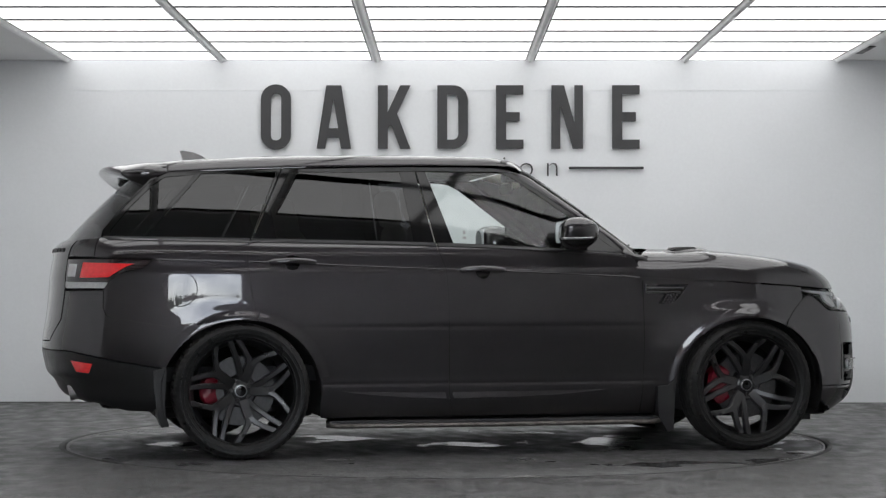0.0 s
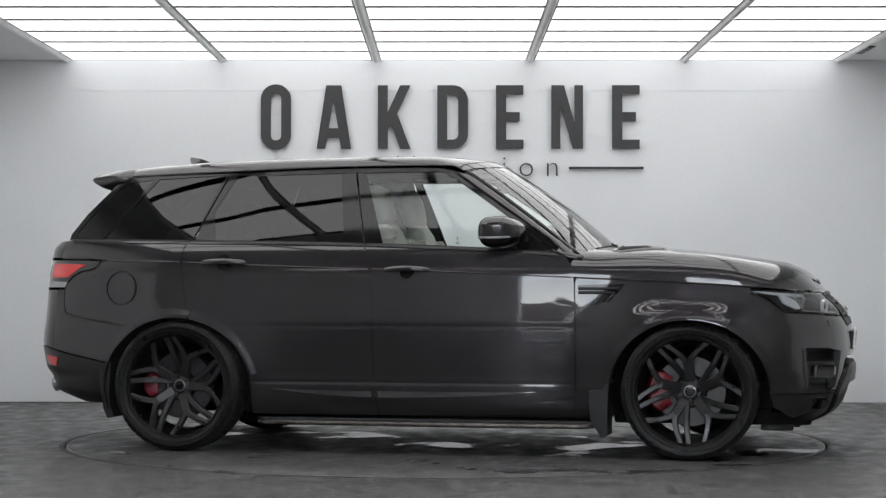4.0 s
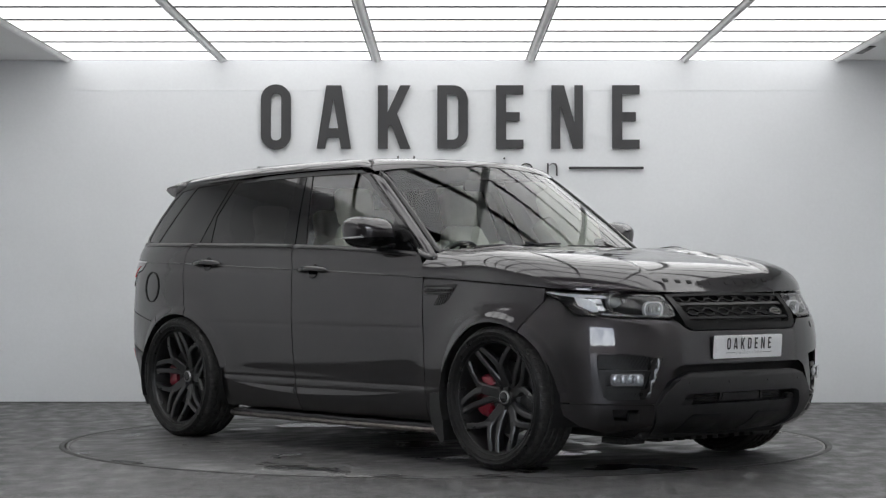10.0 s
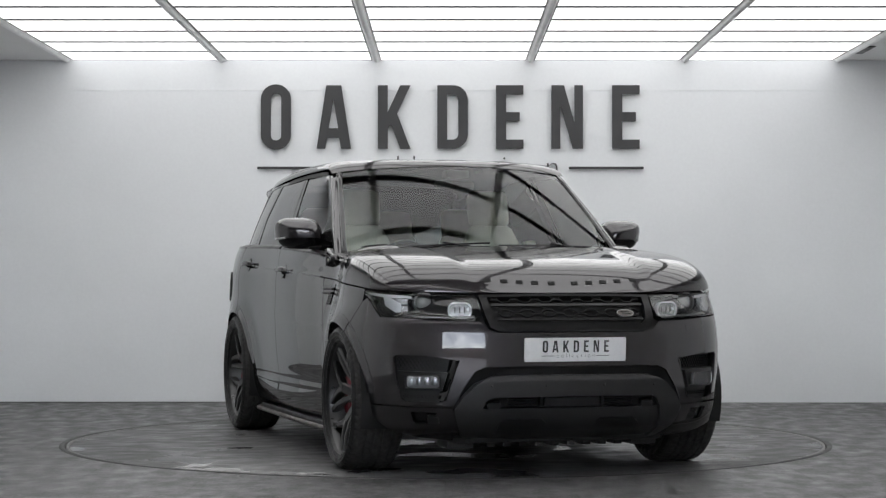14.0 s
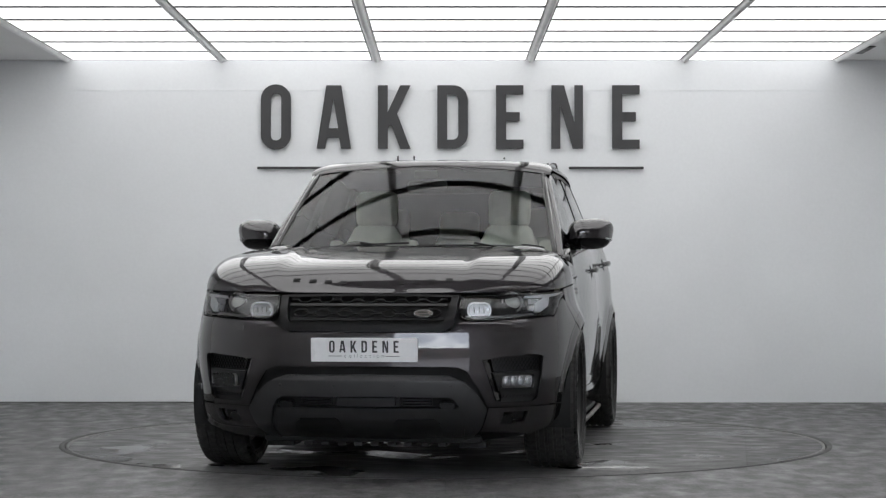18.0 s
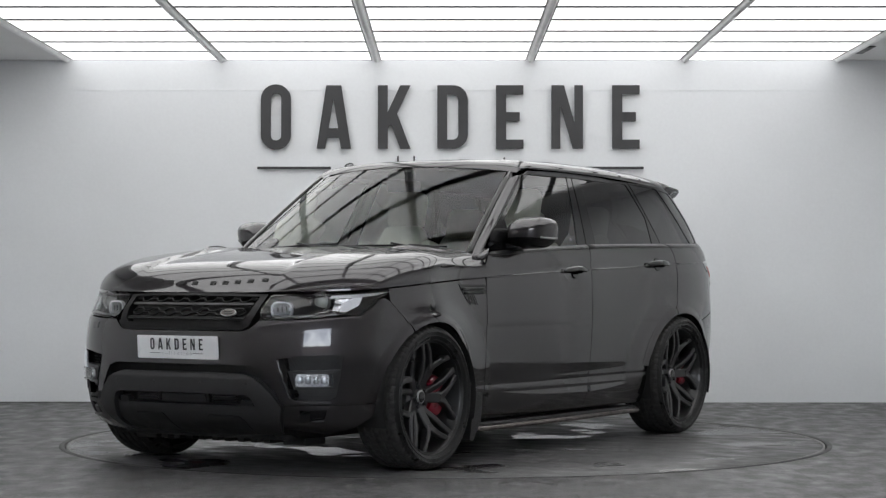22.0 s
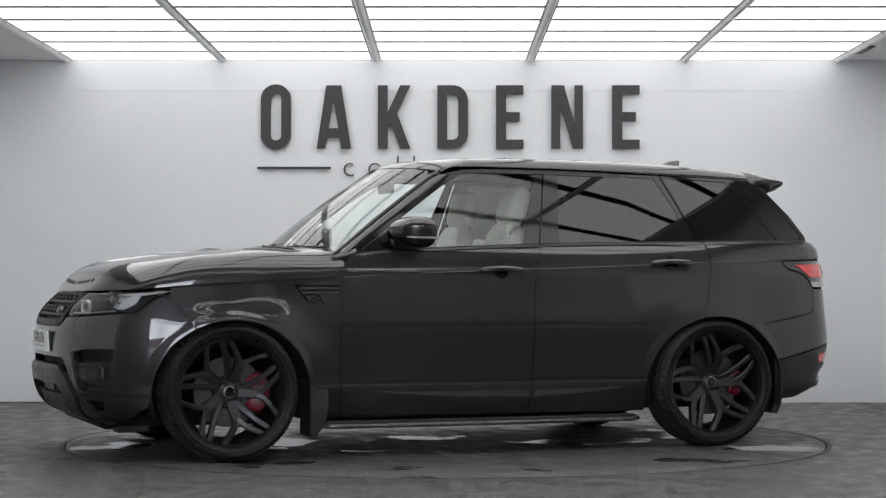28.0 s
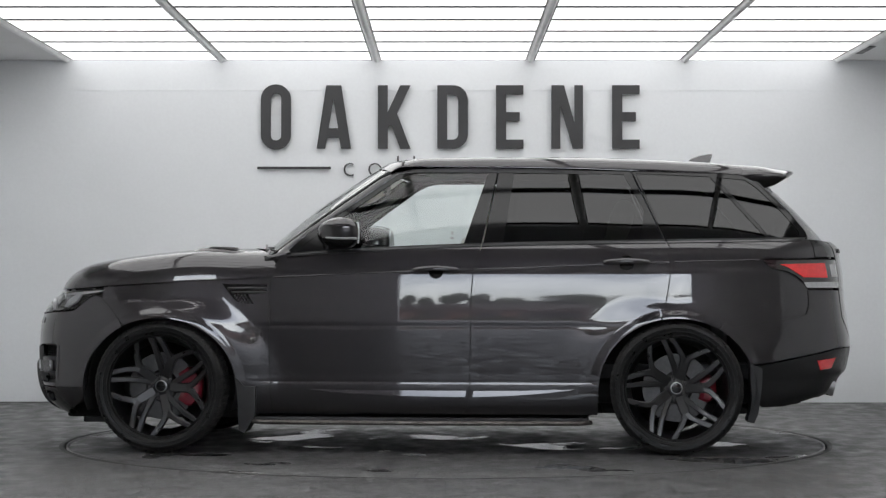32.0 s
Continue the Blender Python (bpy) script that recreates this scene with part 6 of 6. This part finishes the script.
bar = symmetric([(0.0, 0.514), (s_y(0.40), 0.511), (s_y(0.455), 0.494), (s_y(0.5), 0.465), (s_y(0.553), 0.413), (s_y(0.597), 0.345), (s_y(0.579), 0.25), (s_y(0.553), 0.2), (s_y(0.505), 0.175), (s_y(0.496), 0.25), (s_y(0.464), 0.355), (s_y(0.437), 0.397), (s_y(0.412), 0.408), (0.0, 0.41)])
part("bumper_bar", skin("bumper_bar", bar, lambda a, b: S(a, b, 0.003 + 0.013 * smooth(0.516, 0.486, b)), thick=0.03, step=0.022), GREY_PLASTIC, car, "dark grey bumper cross bar")
for y in (-0.42, -0.15, 0.15, 0.42):
    part("parking_sensor", lathe([(0.0, -0.002), (0.006, -0.002), (0.007, -0.001), (0.007, 0.003)], 16), SATIN_BLACK, front_bumper[0], "", on_body(math.copysign(s_y(abs(y)), y), 0.464, 0.0165))
for sg in (1, -1):
    part("window_etching", pill(0.022, 0.012, 0.0008, 0.002, 0.0002), INK_GREY, front_window[0 if sg > 0 else 1], "", Matrix.Translation(G(-0.2, 1.215, -0.002, sg)) @ Matrix.Rotation(radians(0 if sg < 0 else 180), 4, "Z"))
    part("window_etching", pill(0.012, 0.02, 0.0008, 0.002, 0.0002), INK_GREY, front_window[0 if sg > 0 else 1], "", Matrix.Translation(G(-0.2, 1.245, -0.002, sg)) @ Matrix.Rotation(radians(0 if sg < 0 else 180), 4, "Z"))
for k in range(-4, 5):
    part("tray_tooth", box_mesh((1.88, 0.085 * k - 0.022, 0.146), (2.03, 0.085 * k + 0.022, 0.172), 0.006), PLASTIC, car)
for sg in (1, -1):
    bm = box_mesh((1.82, 0.42, 0.14), (2.0, 0.56, 0.175), 0.008)
    for q in bm.verts:
        q.co.y *= sg
    bmesh.ops.recalc_face_normals(bm, faces=bm.faces)
    part("tray_deflector", bm, PLASTIC, car)

# underbody
bm = bmesh.new()
box(bm, (-0.98, -0.8, 0.2), (1.0, 0.8, 0.3), 0.02)
box(bm, (-2.2, -0.55, 0.26), (2.15, 0.55, 0.42), 0.04)
box(bm, (-1.9, -0.5, 0.2), (-1.0, 0.5, 0.3), 0.03)
box(bm, (1.0, -0.55, 0.17), (2.1, 0.55, 0.26), 0.02)
part("underbody", bm, UNDER, car, "dirty black underbody")
for ax in (AXLE_F, AXLE_R):
    part("axle", tube([(ax, -0.76, HUB_Z), (ax, 0.76, HUB_Z)], 0.045, 10), UNDER, car)

# ---- cabin ----
part("headlining", grid_mesh("headlining", lambda u, v: roof_point(u, v) + Vector((0, 0, -0.035)), us2[4:-4:4], np.linspace(0.02, 1, 20)), LINING, car)
bm = bmesh.new()
box(bm, (-2.2, -0.8, 0.42), (0.95, 0.8, 0.5))
box(bm, (-1.75, -0.82, 0.5), (-1.65, 0.82, 1.2), 0.02)
part("cabin_floor", bm, CARPET, car)


def dash():
    verts, faces = [], []
    prof = [(0.92, 1.085), (0.78, 1.098), (0.66, 1.085), (0.6, 1.06), (0.58, 1.0), (0.62, 0.8), (0.95, 0.8)]
    ys = np.linspace(-0.78, 0.78, 21)
    for y in ys:
        hood = 0.022 * math.exp(-((y + 0.37) / 0.17) ** 2)
        for k, (x, z) in enumerate(prof):
            verts.append(Vector((x - 0.12 * (y / 0.8) ** 2 * (1 if k < 2 else 0), y, z + (hood if 1 <= k <= 3 else 0))))
    n = len(prof)
    for i in range(20):
        for j in range(n):
            q = (j + 1) % n
            faces.append((i * n + j, i * n + q, (i + 1) * n + q, (i + 1) * n + j))
    return joined("dashboard", [(verts, faces)], 50)


part("dashboard", dash(), DASH, car, "charcoal dashboard")
sw = part("steering_wheel", ring_mesh([(0.185 + 0.015 * math.cos(a), 0.015 * math.sin(a)) for a in np.linspace(0, 2 * math.pi, 9)[:-1]], 40), DASH, car, "dark steering wheel", pose(0.47, -0.37, 1.02, 0, 0, 90) @ pose(0, 0, 0, 25, 0, 0))
part("wheel_boss", pill(0.16, 0.11, 0.05, 0.04, 0.01), DASH, sw, "", pose(0, 0.02, 0))
for a in (0, 180, 270):
    part("wheel_arm", box_mesh((0.06, -0.01, -0.02), (0.178, 0.012, 0.02), 0.006), DASH, sw, "", Matrix.Rotation(radians(a), 4, "Y"))


def cushion(w, d, h, r=0.045, crown=0.02):
    """Padded block with rounded edges and a swollen middle."""
    bm = bmesh.new()
    bmesh.ops.create_cube(bm, size=1.0)
    bmesh.ops.subdivide_edges(bm, edges=bm.edges[:], cuts=7, use_grid_fill=True)
    for v in bm.verts:
        p = Vector((v.co.x * w, v.co.y * d, v.co.z * h))
        q = Vector((max(min(p.x, w / 2 - r), r - w / 2), max(min(p.y, d / 2 - min(r, d * 0.49)), min(r, d * 0.49) - d / 2), max(min(p.z, h / 2 - r), r - h / 2)))
        n = p - q
        if n.length > 1e-6:
            p = q + n.normalized() * min(r, d * 0.49)
        k = (1 - (2 * v.co.x) ** 2) * (1 - (2 * v.co.z) ** 2)
        p.y += crown * k * (1 if v.co.y > 0 else -1)
        v.co = p
    for f in bm.faces:
        f.smooth = True
    return bm


back_mesh, rest_mesh, base_mesh = bpy.data.meshes.new("seat_back"), bpy.data.meshes.new("headrest"), bpy.data.meshes.new("seat_base")
for me, bm in ((back_mesh, cushion(0.5, 0.13, 0.62, 0.06, 0.02)), (rest_mesh, cushion(0.26, 0.11, 0.235, 0.05, 0.012)), (base_mesh, cushion(0.5, 0.5, 0.16, 0.06, 0.0))):
    if me == back_mesh:
        for v in bm.verts:
            v.co.x *= 1 - 0.42 * smooth(0.02, 0.31, v.co.z)
    bm.to_mesh(me)
    bm.free()
for y in (0.416, -0.416):
    seat = part("front_seat", back_mesh, LEATHER, car, "ivory leather front seat", pose(-0.295, y, 1.01, 0, 0, 90) @ pose(0, 0, 0, -14, 0, 0))
    part("headrest", rest_mesh, LEATHER, seat, "", pose(0, 0.0, 0.415))
    for q in (-0.05, 0.05):
        part("headrest_post", tube([(q, 0, 0.28), (q, 0, 0.36)], 0.006, 8), DASH, seat)
    part("seat_base", base_mesh, LEATHER, seat, "", pose(0, -0.3, -0.33, -10, 0, 0))
    for q in (-0.235, 0.235):
        part("bolster", box_mesh((q - 0.04, -0.1, -0.28), (q + 0.04, 0.05, 0.2), 0.03), LEATHER, seat)
for y, w in ((0.47, 1), (0.0, 0.8), (-0.47, 1)):
    seat = part("rear_seat", back_mesh, LEATHER, car, "ivory leather rear seat", pose(-1.06, y, 0.97, 0, 0, 90) @ pose(0, 0, 0, -16, 0, 0))
    part("headrest", rest_mesh, LEATHER, seat, "", pose(0, 0.0, 0.37 if w == 1 else 0.35))
    part("seat_base", base_mesh, LEATHER, seat, "", pose(0, -0.3, -0.3, -8, 0, 0))
    for q in (-0.05, 0.05):
        part("headrest_post", tube([(q, 0, 0.26), (q, 0, 0.34)], 0.006, 8), DASH, seat)
part("rear_view_mirror", pill(0.24, 0.065, 0.025, 0.025, 0.006), DASH, car, "", pose(0.27, 0.0, 1.53, 0, 0, -90))
part("sensor_box", box_mesh((0.24, -0.07, 1.57), (0.34, 0.07, 1.62), 0.012), DASH, car)
part("sun_visor", box_mesh((0.02, 0.2, 1.615), (0.2, 0.55, 1.63), 0.006), LINING, car)
part("sun_visor", box_mesh((0.02, -0.55, 1.615), (0.2, -0.2, 1.63), 0.006), LINING, car)
# scuttle and wipers
part("scuttle", grid_mesh("scuttle", lambda u, v: Vector((0.83 + 0.125 * (1 - u * u) + 0.07 * v, 0.82 * u, 1.108 + 0.03 * (1 - u * u) - 0.012 * v)), np.linspace(-1, 1, 21), [0, 0.5, 1], True), SATIN_BLACK, car)
for y0, y1 in ((0.05, 0.68), (-0.55, 0.0)):
    pts = [screen_point(y / 0.83, 0.02 + 0.025 * t, 0.012) for y, t in zip(np.linspace(y0, y1, 9), np.linspace(0, 1, 9))]
    w = part("wiper", tube(pts, 0.006, 6), SATIN_BLACK, car, "black wiper blade")
    part("wiper_arm", tube([screen_point(y1 / 0.83, -0.02, 0.015), screen_point((y0 + y1) / 2 / 0.83, 0.03, 0.03)], 0.006, 6), SATIN_BLACK, w)
# raised louvred vents at the rear corners of the bonnet
def vent_point(a, b, h, sg):
    x, y = 1.165 + a * math.cos(radians(22)) - b * math.sin(radians(22)), 0.7 - a * math.sin(radians(22)) - b * math.cos(radians(22))
    return Vector((x, sg * y, float(bonnet_point(y / edge_w(x), x).z) + h))


for sg in (1, -1):
    rise = lambda u, v, sg=sg: vent_point(0.175 * v * math.copysign(abs(math.cos(u)) ** 0.75, math.cos(u)), 0.056 * v * math.copysign(abs(math.sin(u)) ** 0.75, math.sin(u)), 0.0145 * (1 - v ** 5) - 0.002, sg)
    vent = part("bonnet_vent", grid_mesh("bonnet_vent", rise, np.linspace(0, 2 * math.pi, 49), np.linspace(0.02, 1.02, 12), sg < 0), PAINT, bonnet)
    panel = lambda u, v, sg=sg: vent_point(-0.03 + 0.098 * v * math.copysign(abs(math.cos(u)) ** 0.5, math.cos(u)), 0.036 * v * math.copysign(abs(math.sin(u)) ** 0.5, math.sin(u)), 0.0135, sg)
    part("vent_panel", grid_mesh("vent_panel", panel, np.linspace(0, 2 * math.pi, 41), np.linspace(0.02, 1, 4), sg < 0), SATIN_BLACK, vent, "black louvred panel")
    for q in np.linspace(-0.105, 0.045, 9):
        part("louvre", tube([vent_point(q, -0.03, 0.0155, sg), vent_point(q - 0.004, 0.0, 0.0165, sg), vent_point(q, 0.03, 0.0155, sg)], 0.0035, 6), GREY_PLASTIC, vent)


def motions():
    """The turntable and the car on it turn together."""
    rows_table, rows_car = [], []
    for t in range(33):
        r = Matrix.Rotation(radians(START_TURN + TURN_RATE * t), 4, "Z")
        rows_table.append((float(t), r))
        rows_car.append((float(t), r @ Matrix.Translation(CAR_OFFSET)))
    walk(table, rows_table)
    walk(car, rows_car)


motions()
